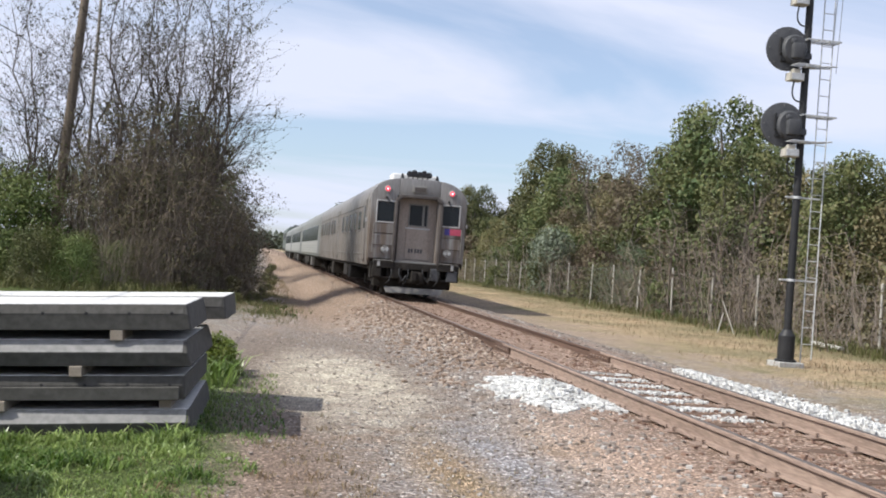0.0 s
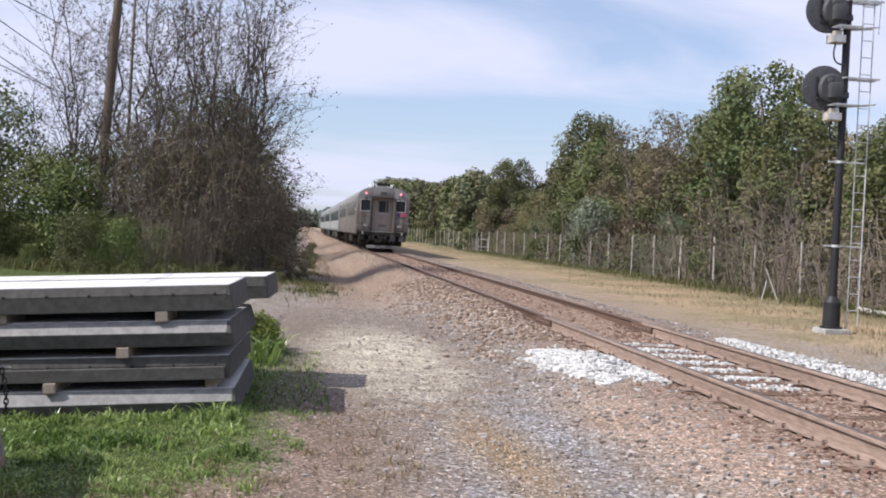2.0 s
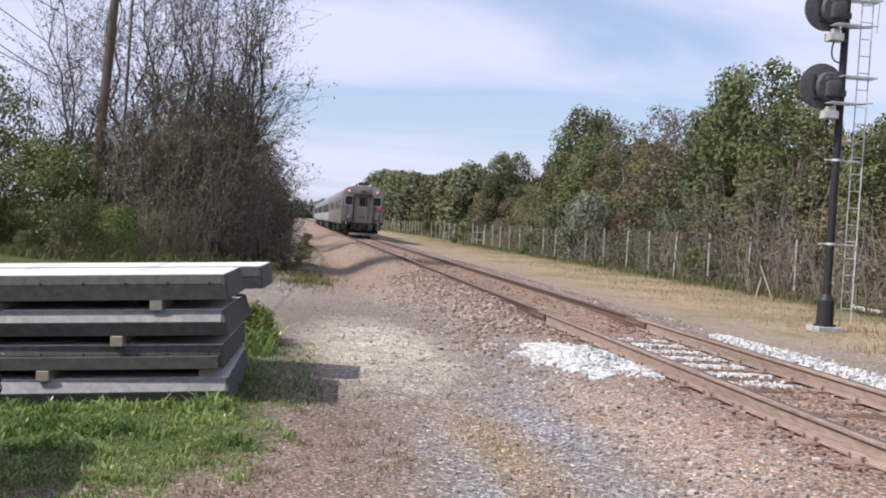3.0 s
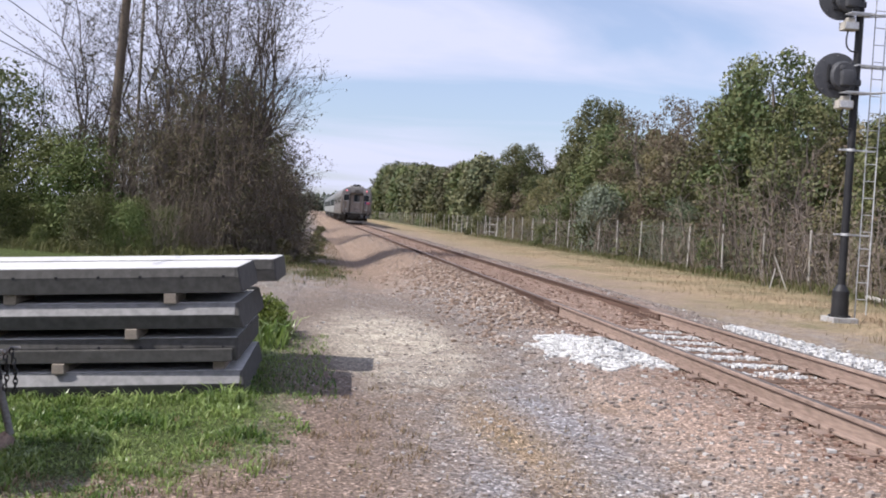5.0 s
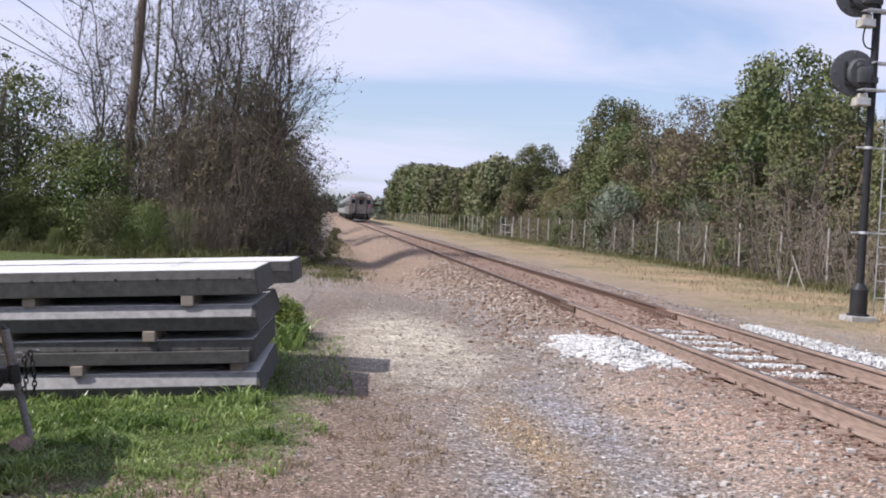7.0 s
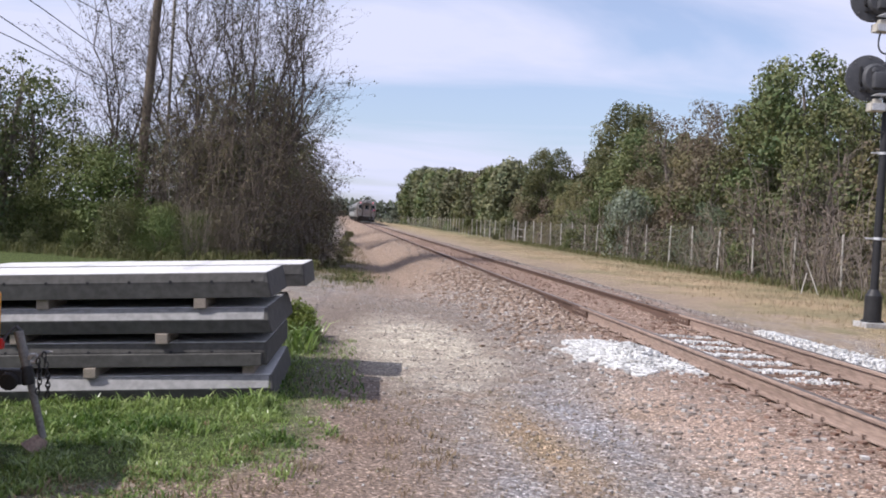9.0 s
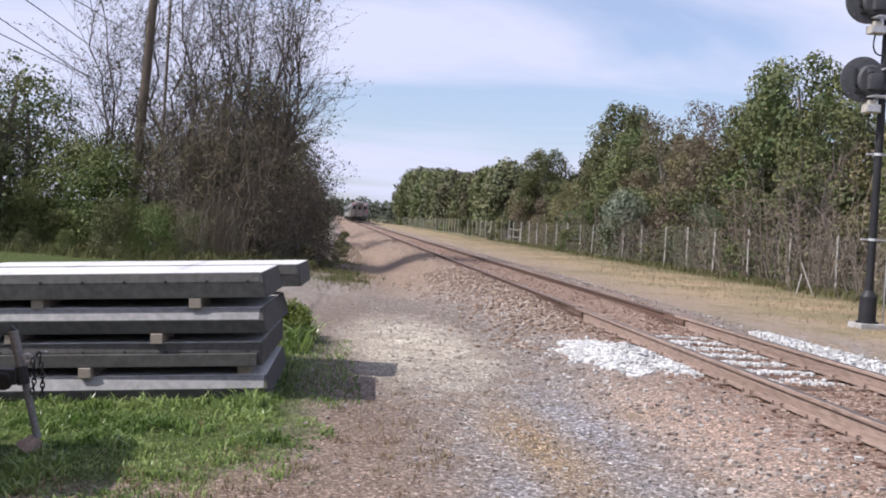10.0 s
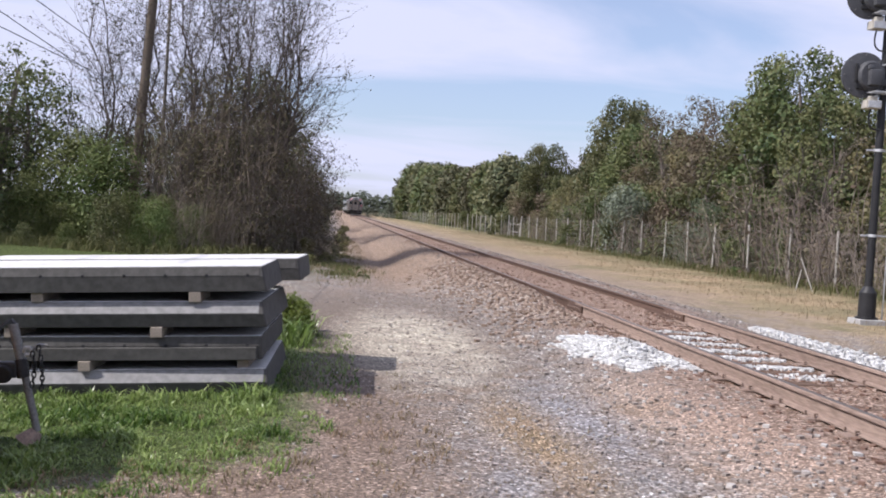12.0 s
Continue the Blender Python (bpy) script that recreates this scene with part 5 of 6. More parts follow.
def build_right_wood():
    rng = random.Random(21)
    G = "trees beyond the fence"
    oaks = [build_tree("oak_tree", 100 + k, 9.15, 5.6, M_LEAF_A, "green oak tree with an uneven leafy crown", G, 64, 300, 0.15, 0.14, (0.55, 1.15)) for k in range(3)]
    turn = [build_tree("autumn_tree", 120 + k, 8.8, 5.0, M_LEAF_B, "tree with olive and brown turning leaves", G, 56, 270, 0.14, 0.08, (0.55, 1.05)) for k in range(2)]
    brown = build_tree("browning_tree", 126, 8.8, 4.6, M_LEAF_D, "half-bare tree with thin brown leaves", G, 40, 200, 0.115, 0.12, (0.5, 0.95))
    far = [build_tree("wood_edge_tree", 130 + k, 9.1, 6.4, M_LEAF_A if k else M_LEAF_C, "green tree farther along the wood's edge", G, 52, 68, 0.37, 0.06, (0.9, 1.5)) for k in range(2)]
    near = oaks + turn + [brown]
    spots, fars = [[] for _ in near], [[], []]
    for x, y, h, k in ((19.6, 41.6, 9.75, 0), (20.3, 46.6, 9.2, 1), (19.2, 37.6, 7.6, 2), (20.2, 35.0, 6.6, 4), (19.8, 31.6, 6.3, 0), (20.5, 28.5, 6.7, 3), (20.0, 25.0, 7.0, 1), (21.5, 20.5, 7.6, 4), (21.5, 14.5, 8.2, 3), (24, 8, 9.0, 2),
                       (20.4, 51.0, 8.7, 5), (20.2, 54.2, 9.5, 5), (20.4, 57.4, 9.5, 3), (20.0, 60.6, 9.5, 5), (19.2, 62.0, 8.0, 4), (20.2, 66.5, 9.5, 1), (20.4, 71.4, 10.5, 0), (20.0, 76.0, 9.3, 3), (19.0, 80.0, 7.9, 4), (19.6, 85.0, 7.7, 2), (20.0, 95.5, 9.1, 0), (19.2, 102, 7.8, 3)):
        spots[k].append((x, y, h / (9.65 if k < 3 else 9.0)))
    for i, (y, h) in enumerate(((111, 9.1), (122, 8.6), (133, 8.8), (145, 9.3), (158, 9.5), (171, 10.8), (184, 11.7), (198, 11.8), (214, 12.2), (231, 13.4), (248, 12.8), (262, 11.0))):
        fars[i % 2].append((rng.uniform(18.8, 20.0), y, h / 9.1))
    y = 12
    while y < 262:                                # second row
        sp = (rng.uniform(23.5, 27), y, (0.72 if y < 62 else rng.uniform(0.86, 0.98)) * (1 + max(0, y - 130) / 420))
        fars[rng.randrange(2)].append(sp)
        y += 5 * (1 + y / 90)
    for src, sp in zip(near + far, spots + fars):
        place(src, sp, rng)
    low = [build_bush("understory_bush", 140 + k, 3.8, 3.4, (M_LEAF_A, M_LEAF_B, M_LEAF_D)[k], "dense leafy understory bush behind the fence", "understory bushes", 18, 230, 0.12) for k in range(3)]
    bare = [build_brush("bare_brush", 150 + k, 2.7, 2.4, "grey-brown leafless brush along the fence", "bare brush", 15, (110, 240)[k], 0.07, M_LEAF_D, (M_BRUSH, M_TWIG)[k], droop=0.4, lean=0.5) for k in range(2)]
    dead = build_sapling("dead_sapling", 160, 5.6, 2.0, "pale dead sapling standing in the brush", "dead saplings", 10, 0.08, M_LEAF_D, 11, 0.05)
    dead.children[0].data.materials[0] = M_PALEBARK
    sl, sb = [[], [], []], [[], []]
    y = 13.0
    while y < 190:
        sl[rng.choice((0, 0, 1, 1, 2))].append((rng.uniform(17.6, 18.8), y, rng.uniform(0.7, 1.15)))
        if y < 80:
            sb[rng.randrange(2)].append((rng.uniform(16.0, 17.4), y + rng.uniform(0, 1.4), rng.uniform(0.5, 1.2)))
        y += 1.9 * (1 + y / 110)
    sb[0] += [(16.2, 25.5, 0.9), (15.5, 29.5, 0.85), (15.6, 33.0, 0.8), (15.9, 38.5, 0.7)]
    sb[1] += [(15.4, 27.4, 0.9), (15.5, 31.4, 0.9), (15.2, 23.5, 0.9), (15.9, 43.0, 0.6)]
    sb[0] += [(17.0, 33.0, 1.5), (17.4, 36.2, 1.6), (17.2, 39.4, 1.4)]
    sb[1] += [(17.2, 34.6, 1.4), (17.6, 37.8, 1.6), (17.2, 31.4, 1.3)]
    for src, sp in zip(low + bare, sl + sb):
        place(src, sp, rng)
    place(dead, [(16.6, 33.5, 0.95), (16.5, 32.6, 0.75), (16.8, 35.6, 0.95), (16.9, 36.4, 0.8), (16.7, 39.8, 0.75), (17.4, 46.6, 1.15), (17.6, 52.5, 0.9)], rng)
    place(build_bush("silver_bush", 170, 3.4, 2.4, M_LEAF_S, "pale silvery bush in front of the fence", "bushes", 14, 200, 0.10), [(15.85, 54.6, 1.2)], rng)
    place(build_bush("green_bush", 171, 2.2, 2.4, M_LEAF_A, "low green bush growing through the fence", "bushes", 14, 220, 0.10), [(15.7, 56.0, 0.95), (15.9, 66.5, 0.9), (16.0, 94, 1.1), (16.0, 120, 1.2), (15.9, 38.4, 0.7)], rng)
    place(build_bush("blue_green_bush", 173, 3.6, 3.4, M_LEAF_F, "soft blue-green bush behind the fence", "bushes", 18, 300, 0.06), [(17.2, 45.6, 0.95)], rng)
    place(build_bush("pale_bush", 172, 4.0, 5.0, M_LEAF_S, "pale dry bush far down the line", "bushes", 14, 60, 0.35), [(14.6, 250, 0.95), (12.8, 254, 0.7), (10.2, 262, 0.75), (9.0, 300, 0.9), (16.5, 258, 1.0)], rng)


build_right_wood()


def build_left_wood():
    rng = random.Random(31)
    thin = [build_sapling("thin_tree", 200 + k, (10.5, 9.2, 11.0, 9.8)[k], 2.3, "tall thin tree with sparse small dry leaves", "thin trees", (900, 1300, 1000, 380)[k], 0.06, tilt=(0.02, -0.03, 0.0, 0.05)[k]) for k in range(4)]
    place(thin[0], [(-2.3, 35.6, 0.9), (-5.1, 35.6, 0.95), (-7.9, 35.0, 0.8), (-5.9, 36.0, 1.0), (-4.3, 39, 1.05)], rng, 4)
    place(thin[1], [(-1.9, 35.6, 0.95), (-4.4, 36.4, 1.05), (-3.7, 35.2, 1.0), (-6.9, 34.8, 0.95)], rng, 4)
    place(thin[2], [(-2.0, 37.5, 1.0), (-2.6, 36.8, 0.95), (-4.0, 37.8, 1.0), (-4.7, 34.6, 0.95), (-3.2, 37.2, 0.95), (-7.5, 36.0, 0.85)], rng, 4)
    place(thin[3], [(-1.7, 35.2, 0.92), (-2.4, 38.2, 1.0), (-9.2, 36.6, 0.72), (-1.9, 36.8, 0.86), (-3.4, 36.0, 0.95), (-6.4, 35.6, 0.95)], rng, 4)
    for k, (x, y, h, lean) in enumerate(((-2.1, 35.2, 9.6, 0.10), (-3.2, 35.0, 9.8, 0.07), (-7.2, 35.4, 9.0, -0.16), (-6.2, 35.8, 9.6, 0.12))):
        tree = build_sapling("leaning_tree", 205 + k, h, 3.0, "thin leaning tree with wispy branches and small leaves", "leaning trees", 1100, 0.065, tilt=lean, branches=26)
        tree.matrix_basis = pose(x, y, height(x, y) - 0.03)
    tangle = [build_brush("vine_tangle", 210 + k, 5.6, 2.6, "brown vine-hung brush with dry leaves", "brush thicket", 40, 2900, 0.06, (M_LEAF_D, M_LEAF_B, M_LEAF_C)[k], (M_TWIG, M_BRUSH, M_TWIG)[k], r=0.013, lean=0.22, droop=0.5) for k in range(3)]
    place(tangle[0], [(-2.6, 34.2, 0.85), (-4.0, 34.8, 1.08), (-2.9, 36.8, 1.0), (-5.4, 34.4, 0.95), (-4.2, 31.0, 0.40), (-3.3, 62, 1.2)], rng)
    place(tangle[1], [(-3.3, 34.0, 0.95), (-4.7, 34.2, 1.0), (-1.95, 35.4, 0.86), (-3.6, 36.4, 1.1), (-3.1, 31.6, 0.42), (-3.1, 66, 1.2), (-3.3, 88, 1.2)], rng)
    place(tangle[2], [(-2.0, 36.8, 0.92), (-4.2, 36.2, 1.12), (-2.9, 35.4, 1.0), (-5.9, 35.6, 1.05), (-3.3, 92, 1.3)], rng)
    hedge = [build_brush("leggy_brush", 216 + k, 3.9, 1.1, "dense grey-brown upright brush at the thicket's edge", "edge brush", 34, 2400, 0.05, (M_LEAF_D, M_LEAF_C)[k], M_TWIG, r=0.011, lean=0.1, droop=0.6) for k in range(2)]
    place(hedge[0], [(-0.75, 35.4, 0.95), (-0.95, 36.4, 1.1), (-1.2, 34.4, 1.0)], rng)
    place(hedge[1], [(-0.55, 36.2, 0.72), (-1.3, 35.6, 1.12), (-1.9, 34.2, 0.95), (-0.6, 37.4, 0.9)], rng)
    green = [build_bush("green_thicket", 220 + k, 4.3, 3.6, M_LEAF_G, "dense bright green leafy bush", "green bushes", 40, 250, 0.09) for k in range(2)]
    shrub = [build_bush("olive_thicket", 230 + k, 5.0, 3.6, M_LEAF_A, "tall dense olive-green leafy thicket", "olive thickets", 24, 290, 0.12) for k in range(2)]
    place(green[0], [(-5.2, 30.6, 0.40), (-7.5, 30.0, 0.46), (-9.7, 30.0, 0.42), (-6.4, 33.0, 0.75), (-8.2, 32.4, 0.8), (-9.3, 34.0, 0.95)], rng)
    place(green[1], [(-7.3, 33.4, 0.85), (-9.2, 32.6, 0.65), (-5.3, 32.4, 0.5), (-6.3, 32.0, 0.5), (-8.2, 34.6, 1.1), (-4.3, 31.8, 0.42)], rng)
    place(shrub[0], [(-6.3, 30.2, 0.36), (-8.6, 29.8, 0.40), (-10.9, 29.8, 0.45), (-12.2, 30.0, 0.5), (-10.7, 33.0, 0.95), (-13, 33, 1.1), (-5.0, 35.0, 0.85), (-6.6, 36.5, 0.95), (-9.8, 36.2, 0.95), (-12.5, 35.5, 1.05), (-4.4, 41, 1.0), (-6.5, 47, 1.2), (-4.4, 62, 1.2), (-4, 66, 1.1), (-4, 92, 1.3), (-3.2, 130, 1.4)], rng)
    place(shrub[1], [(-11.9, 32.2, 0.9), (-3.6, 35.6, 0.95), (-7.6, 38.0, 1.0), (-11.2, 37.5, 1.0), (-14.5, 37, 1.1), (-5.6, 43, 1.1), (-7.5, 54, 1.2), (-6.5, 74, 1.3), (-4, 88, 1.2), (-3.6, 110, 1.4), (-3.2, 150, 1.5)], rng)
    place(build_bush("low_bush", 235, 1.5, 1.7, M_LEAF_B, "low olive bush at the foot of the thicket", "low bushes", 14, 200, 0.075), [(-0.9, 34.0, 0.6), (-0.5, 36, 0.7), (-0.2, 34.6, 0.45), (0.1, 37.5, 0.5), (-0.6, 32.6, 0.4), (-1.4, 32.4, 0.45), (-2.4, 31.8, 0.55), (-1.7, 31.2, 0.35), (-1.9, 33.2, 0.55), (-0.3, 40, 0.9), (0.35, 40.5, 0.6), (0.3, 45, 0.8), (0.7, 46.5, 0.5), (0.5, 51, 0.8), (0.7, 58, 0.9), (0.8, 66, 1.0)], rng)
    # The three beyond x -14 with y under 35 are unseen, added to shade the thicket.
    place(build_tree("broadleaf_tree", 240, 7.0, 4.6, M_LEAF_A, "leafy green tree at the edge of the thicket", "trees by the thicket", 34, 210, 0.12, 0.22, (0.35, 0.85)), [(-11.3, 35.8, 0.98), (-10.5, 36.8, 0.88), (-12.6, 34.6, 0.98), (-14.5, 40, 1.0), (-14.2, 31.5, 0.9), (-15.6, 34.5, 1.1), (-16.5, 30, 1.0), (-4.8, 58, 1.4), (-5.0, 64, 1.3), (-4.8, 84, 1.4), (-5, 92, 1.3)], rng)
    place(build_bush("leafy_weed", 252, 0.60, 0.52, M_LEAF_W, "knee-high leafy green weed beside the panels", "tall weeds", 22, 130, 0.035, "weeds", 8), [(-0.45, 12.5, 1.0), (-0.40, 13.1, 0.85)], rng)
    place(build_bush("weed_clump", 250, 0.55, 0.8, M_LEAF_G, "low green weeds beside the path", "weed clumps", 9, 80, 0.05, "weeds", 5),
          [(0.8, 27.0, 0.6), (0.55, 27.6, 0.7), (1.0, 26.4, 0.45), (-3.6, 32.4, 0.9), (-5, 32.2, 0.9), (-6.6, 31.8, 1.0)], rng)


build_left_wood()


def build_far_wood():
    g = Geo()
    rng = random.Random(41)
    for _ in range(9000):
        x = rng.uniform(-120, 420)
        y = 900 + rng.uniform(-30, 30)
        hz = 13 + 5 * noise.noise((x * 0.02, 0, 3.0)) + 2.5 * noise.noise((x * 0.1, 0, 7.0))
        leaf(g, Vector((x, y, rng.uniform(0, hz))), rand_dir(rng), Vector((0, 0, 1)), rng.uniform(3, 6), rng)
    for tx, ty, th in ((17.5, 600, 13), (15.5, 604, 10), (12, 640, 9)):
        for _ in range(110):
            o = rand_dir(rng)
            leaf(g, Vector((tx + o.x * 4.5, ty + o.y * 4, th * 0.6 + o.z * th * 0.42)), rand_dir(rng), Vector((0, 0, 1)), rng.uniform(0.8, 1.8), rng)
    tagged(raw("far_wood", g, M_HAZE), "hazy line of distant woods across the horizon", "woods", "", "stuff")


build_far_wood()


def build_blades(name, material, label, spots, seed, lean=0.7, wide=1.0):
    """Bent blades: two quads and a tip, lying over to one side."""
    g = Geo()
    rng = random.Random(seed)
    for x, y, h in spots:
        z = height(x, y) - 0.01
        a, w = rng.uniform(0, 6.283), (0.003 + 0.022 * h) * wide
        b = a + rng.uniform(-0.9, 0.9) + 1.57
        dx, dy = math.cos(a) * w, math.sin(a) * w
        k = h * lean * rng.uniform(0.3, 1.6)
        lx, ly = math.cos(b) * k, math.sin(b) * k
        o = len(g.v)
        g.v += [(x - dx, y - dy, z), (x + dx, y + dy, z), (x + lx * 0.35 + dx, y + ly * 0.35 + dy, z + h * 0.65), (x + lx * 0.35 - dx, y + ly * 0.35 - dy, z + h * 0.65), (x + lx, y + ly, z + h * rng.uniform(0.7, 1.0))]
        g.f += [(o, o + 1, o + 2, o + 3), (o + 3, o + 2, o + 4)]
    return tagged(raw(name, g, material), label, "grass", "", "stuff")


def build_grass():
    rng = random.Random(51)
    spots = []
    while len(spots) < 56000:                   # tufts of a dozen blades, thin towards the gravel
        cx, cy = rng.uniform(-3.6, 0.5), rng.uniform(4.6, 8.66)
        n1 = noise.noise((cx * 1.3, cy * 1.3, 2.0))
        dens = smoothstep(0.45 * n1 - cx + 0.02 + 0.12 * (cy - 7.5), -0.15, 0.45) * smoothstep(cy + 0.6 * noise.noise((cx * 1.7, cy * 1.4, 5.0)) - 1.1 * min(0.0, cx + 0.8), 5.65, 6.15)
        if rng.random() > dens:
            continue
        tall = (0.45 + smoothstep(noise.noise((cx * 2.6, cy * 2.6, 6.0)), -0.3, 0.5)) * rng.choice((0.6, 0.8, 1.0, 1.5)) * rng.choice((1.0, 1.0, 1.0, 1.0 + 0.7 * smoothstep(cy, 8.0, 8.5)))
        for _ in range(rng.randrange(5, 16)):
            x, y = cx + rng.gauss(0, 0.03), cy + rng.gauss(0, 0.035)
            spots.append((x, y, rng.uniform(0.022, 0.062) * tall))
    for _ in range(2200):
        x, y = -0.42 + rng.random() ** 1.6 * 0.75, rng.uniform(8.6, 12.8)
        spots.append((x, y, rng.uniform(0.02, 0.07)))
    for _ in range(330):
        x, y = rng.gauss(-0.36, 0.10), rng.uniform(11.6, 13.0)
        spots.append((x, y, rng.uniform(0.10, 0.38)))
    build_blades("green_grass", M_GRASS, "tufted bright green grass in front of the panels", spots, 1, 0.75, 1.15)
    spots = []
    for _ in range(24000):
        y = 15 + 90 * rng.random() ** 1.8
        x = rng.uniform(8.6, 16.6)
        if rng.random() > smoothstep(x + 2.0 * noise.noise((x * 0.4, y * 0.4, 3.0)), 8.8, 11.5):
            continue
        spots.append((x, y, rng.uniform(0.03, 0.13) * (1.0 + 1.0 * smoothstep(x, 14.0, 15.6)) * (1.0 + 0.6 * noise.noise((x * 0.9, y * 0.5, 13.0)))))
    for _ in range(110):                        # dry tufts along the lawn's edge
        cx = rng.uniform(-1.6, 0.9)
        cy = 6.1 + 0.45 * max(-0.8, cx) + rng.gauss(0, 0.45) + (rng.uniform(0, 2.4) if cx > 0.1 else 0)
        for _ in range(16):
            spots.append((cx + rng.gauss(0, 0.05), cy + rng.gauss(0, 0.06), rng.uniform(0.02, 0.065)))
    for _ in range(7000):                       # straw over the gravel patches
        spots.append((rng.gauss(1.6, 0.18), rng.gauss(7.2, 0.9), rng.uniform(0.008, 0.025)))
    for _ in range(2000):
        x, y = rng.uniform(-1.4, 2.6), rng.uniform(4.6, 9.5)
        if noise.noise((x * 1.1, y * 1.1, 8.0)) > 0.02 or y < 6.3 - x * 0.2:
            spots.append((x, y, rng.uniform(0.015, 0.05)))
    for _ in range(2500):
        x, y = rng.uniform(-0.6, 1.4), 20 + 40 * rng.random() ** 0.7
        if rng.random() > smoothstep(y, 20, 31):
            continue
        spots.append((x, y, rng.uniform(0.05, 0.2)))
    build_blades("dry_grass", M_DRY, "dry straw-coloured grass along the railway", spots, 2)
    spots = []
    for _ in range(5000):
        y = 20 + 70 * rng.random() ** 1.5
        spots.append((15.2 + rng.gauss(0, 0.5), y, rng.uniform(0.15, 0.4)))
    for _ in range(4000):
        spots.append((rng.uniform(-12, -0.6), 32.6 + rng.gauss(0, 0.6), rng.uniform(0.15, 0.45)))
    for _ in range(3000):
        y = rng.uniform(29.0, 32.5)
        x = -11 + 10 * rng.random()
        spots.append((x, y, rng.uniform(0.12, 0.4) * smoothstep(y, 24.5, 29)))
    for _ in range(9000):                       # olive weeds on the verge below the thicket
        y = rng.uniform(21.5, 40)
        x = 0.35 + 0.55 * noise.noise((y * 0.35, 1.0, 4.0)) + rng.gauss(0, 0.42) - 0.012 * (y - 22)
        if noise.noise((x * 1.2, y * 0.5, 9.0)) > -0.12 and rng.random() < 0.75 * smoothstep(y, 22, 33):
            spots.append((x, y, rng.uniform(0.05, 0.2)))
    build_blades("tall_grass", M_GRASS_T, "tall green grass along the fence and thicket", spots, 3)


build_grass()

# ---- trailer with its jack, in the grass ----


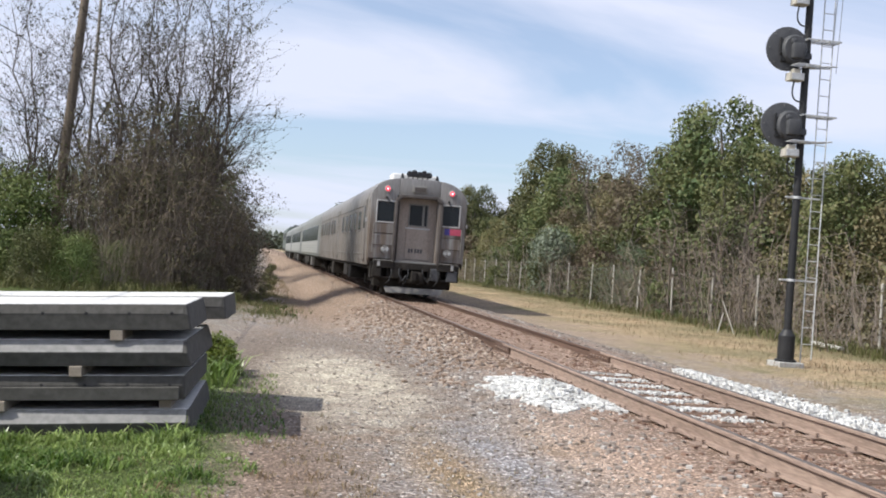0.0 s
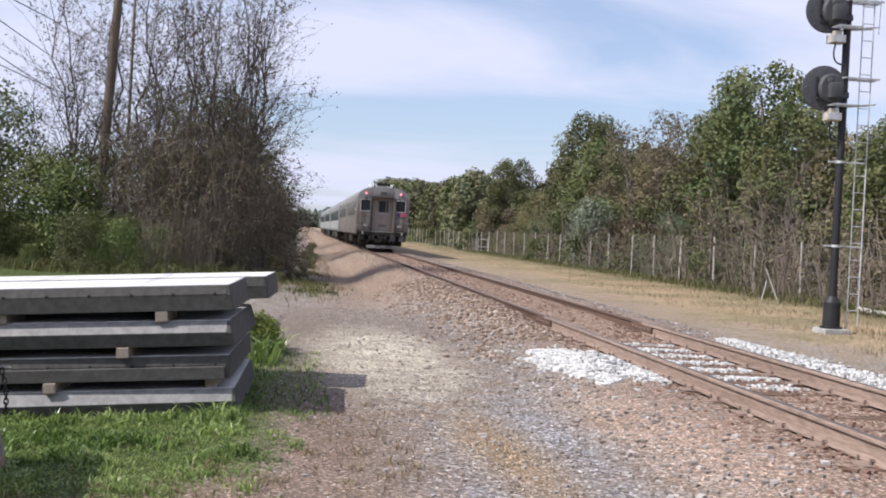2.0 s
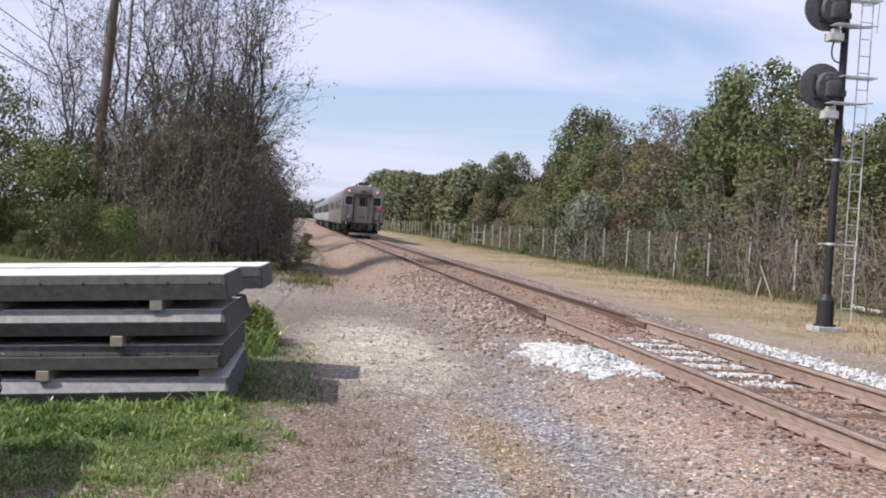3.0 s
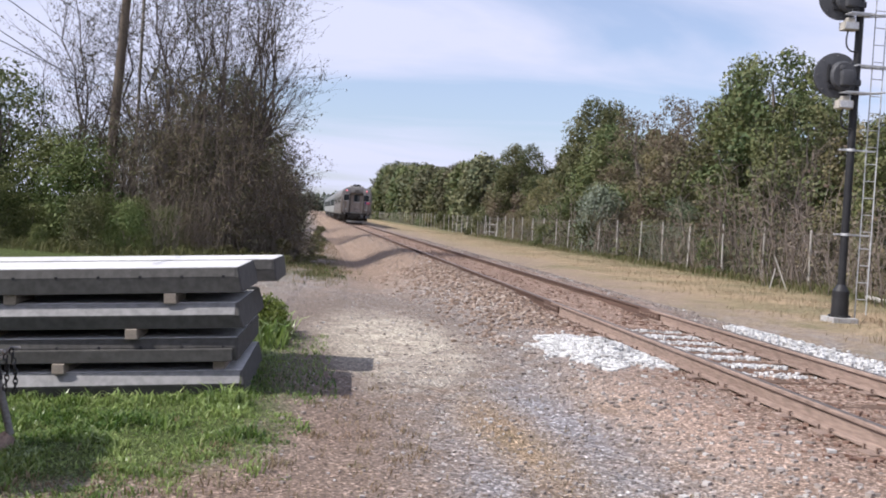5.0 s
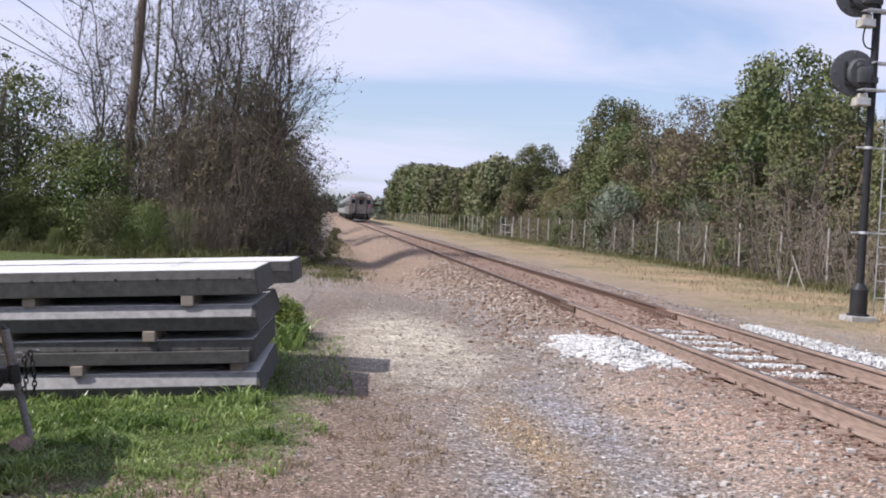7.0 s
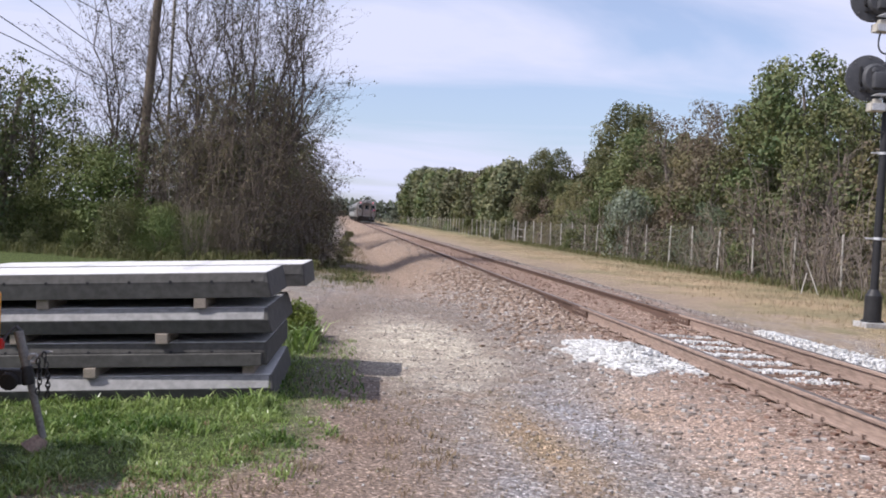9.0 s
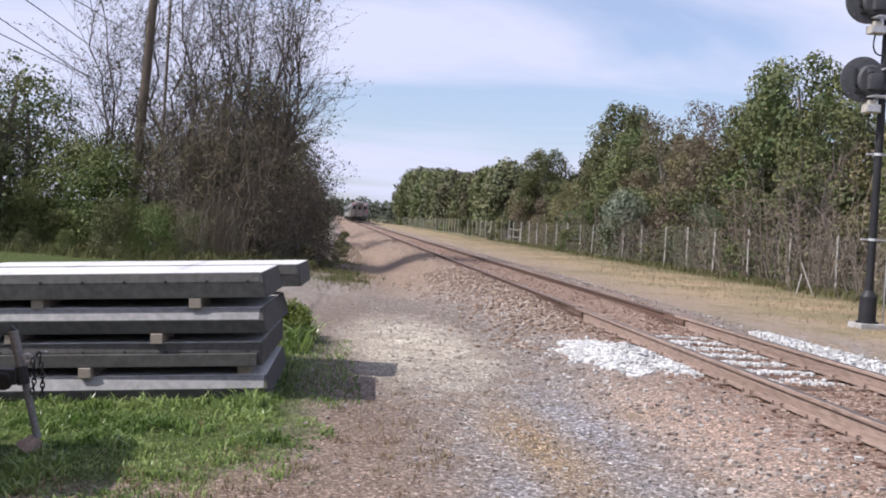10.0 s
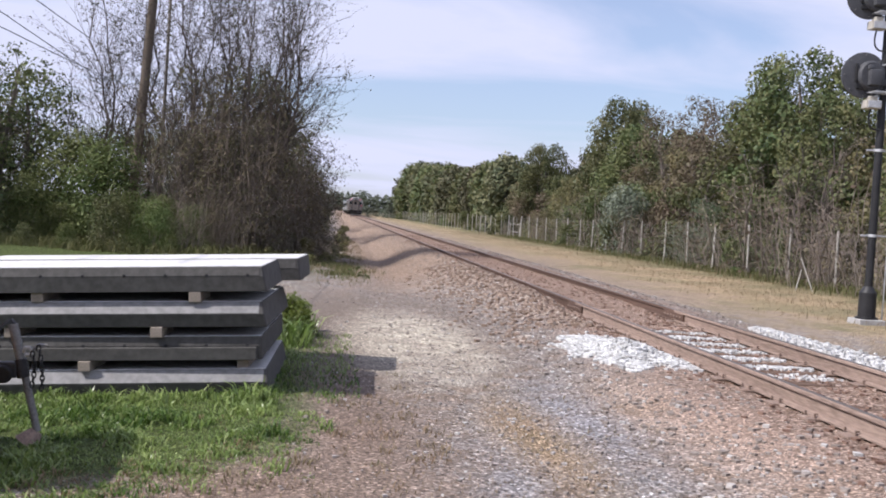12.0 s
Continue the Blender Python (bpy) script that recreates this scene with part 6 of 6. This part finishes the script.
def build_trailer():
    tr = thing("equipment_trailer", pose(-2.08, 6.7, 0), "orange equipment trailer parked in the grass beside the panels", "trailer")
    part("body", Geo().box((-0.89, -0.62, 0.62), (1.75, 1.34, 0.74)), M_ORANGE, tr, "orange painted steel box", 0.03)
    part("fender", Geo().box((-0.8, -1.42, 0.58), (0.9, 0.26, 0.06)), M_BLACK, tr, "", 0.02)
    for s in (-1.42,):
        part("wheel", Geo().tube((-0.8, s - 0.1, 0.27), (-0.8, s + 0.1, 0.27), 0.27, n=24), M_BLACK, tr, "black rubber tyre", 0.03, True)
    part("wheel", Geo().tube((-0.8, 0.08, 0.27), (-0.8, 0.26, 0.27), 0.27, n=24), M_BLACK, tr, "black rubber tyre", 0.03, True)
    part("tail_lamp", Geo().box((0.0, -0.02, 0.66), (0.05, 0.05, 0.07)), M_REDLENS, tr, "red lamp", 0.01)
    part("drawbar", Geo().box((-0.02, 0.02, 0.46), (0.20, 0.07, 0.07)).tube((0.07, 0.03, 0.44), (0.07, -0.06, 0.42), 0.06, n=12), M_BLACK, tr, "black drawbar", 0.012)
    jack = part("jack", Geo().tube((0.105, 0, 0.74), (0.19, 0, 0.42), 0.030, 0.030, 12).tube((0.186, 0, 0.44), (0.285, 0, 0.06), 0.024, 0.024, 12), M_DARKALU, tr, "leaning grey jack post", 0, True)
    part("foot", Geo().tube((0.28, 0, 0.06), (0.225, -0.02, -0.02), 0.04, 0.085, 12), M_RUST, jack, "rusty jack foot")
    part("crank", Geo().path([(0.12, 0, 0.74), (0.09, 0, 0.77), (0.04, -0.02, 0.72), (0.0, -0.03, 0.64)], 0.012), M_DARKGREY, jack, "crank handle")
    part("clamp", Geo().tube((0.16, 0, 0.52), (0.185, 0, 0.40), 0.042, 0.042, 10).box((0.10, 0, 0.45), (0.10, 0.08, 0.10)), M_BLACK, jack, "", 0.015)
    part("shackle", Geo().path([(0.19, -0.04, 0.57), (0.20, -0.05, 0.60), (0.235, -0.05, 0.60), (0.25, -0.05, 0.575), (0.23, -0.05, 0.555), (0.20, -0.05, 0.555)], 0.013, 6), M_ALU, jack, "bright steel shackle")
    part("hook", Geo().path([(0.24, -0.05, 0.58), (0.28, -0.04, 0.62), (0.33, -0.03, 0.615)], 0.014, 6), M_DARKALU, jack, "steel chain hook")
    for x0, z0, x1, z1, n in ((0.25, 0.56, 0.255, 0.37, 7), (0.285, 0.60, 0.315, 0.35, 9)):
        for k in range(n):
            t = k / (n - 1)
            c = Vector((x0 + (x1 - x0) * t + 0.012 * math.sin(t * 3.1), -0.06, z0 + (z1 - z0) * t))
            rot = pose(0, 0, 0, 0, 8 * math.sin(k), 80 * (k % 2) + 8)
            pts = [c + rot @ Vector((0.013 * math.cos(i * 6.2832 / 8), 0, 0.023 * math.sin(i * 6.2832 / 8))) for i in range(9)]
            part("chain_link", Geo().path(pts, 0.0048, 5), M_BLACK, jack, "dark safety chain")


build_trailer()


def build_brace():
    st = thing("leaning_stake", pose(14.55, 29.3, 0), "two pale leaning timber stakes by the fence", "stake")
    part("stake", Geo().tube((0, 0, -0.05), (-0.34, 0.2, 0.95), 0.022, 0.018, 8), M_STAKE, st)
    part("stake", Geo().tube((-0.5, 0.1, -0.05), (-0.30, 0.2, 0.6), 0.018, 0.016, 8), M_STAKE, st)
    log = part("fallen_log", Geo().tube((0, 0, 0.07), (-0.3, -1.0, 0.08), 0.07, 0.065, 10).tube((-0.3, -1.0, 0.08), (-0.25, -1.9, 0.07), 0.065, 0.05, 10), M_STAKE, None, "", 0, True, pose(15.1, 25.7, 0))
    tagged(log, "pale fallen log lying at the wood's edge", "log")


build_brace()

# ---- motion ----


def travelled(t):
    return 14.1 * t + 0.14 * t * t


def motions():
    times = [k * 0.5 for k in range(25)]
    for car, offset in TRAIN:
        walk(car, [(t, pose(TX, 32 + offset + travelled(t), RAIL_TOP)) for t in times])
    steps = [k / 30 for k in range(361)]
    for w in WHEELS:
        x, y, z = w.matrix_basis.translation
        walk(w, [(t, pose(x, y, z, math.degrees(-travelled(t) / 0.43) % 360, 0, 0)) for t in steps])


motions()
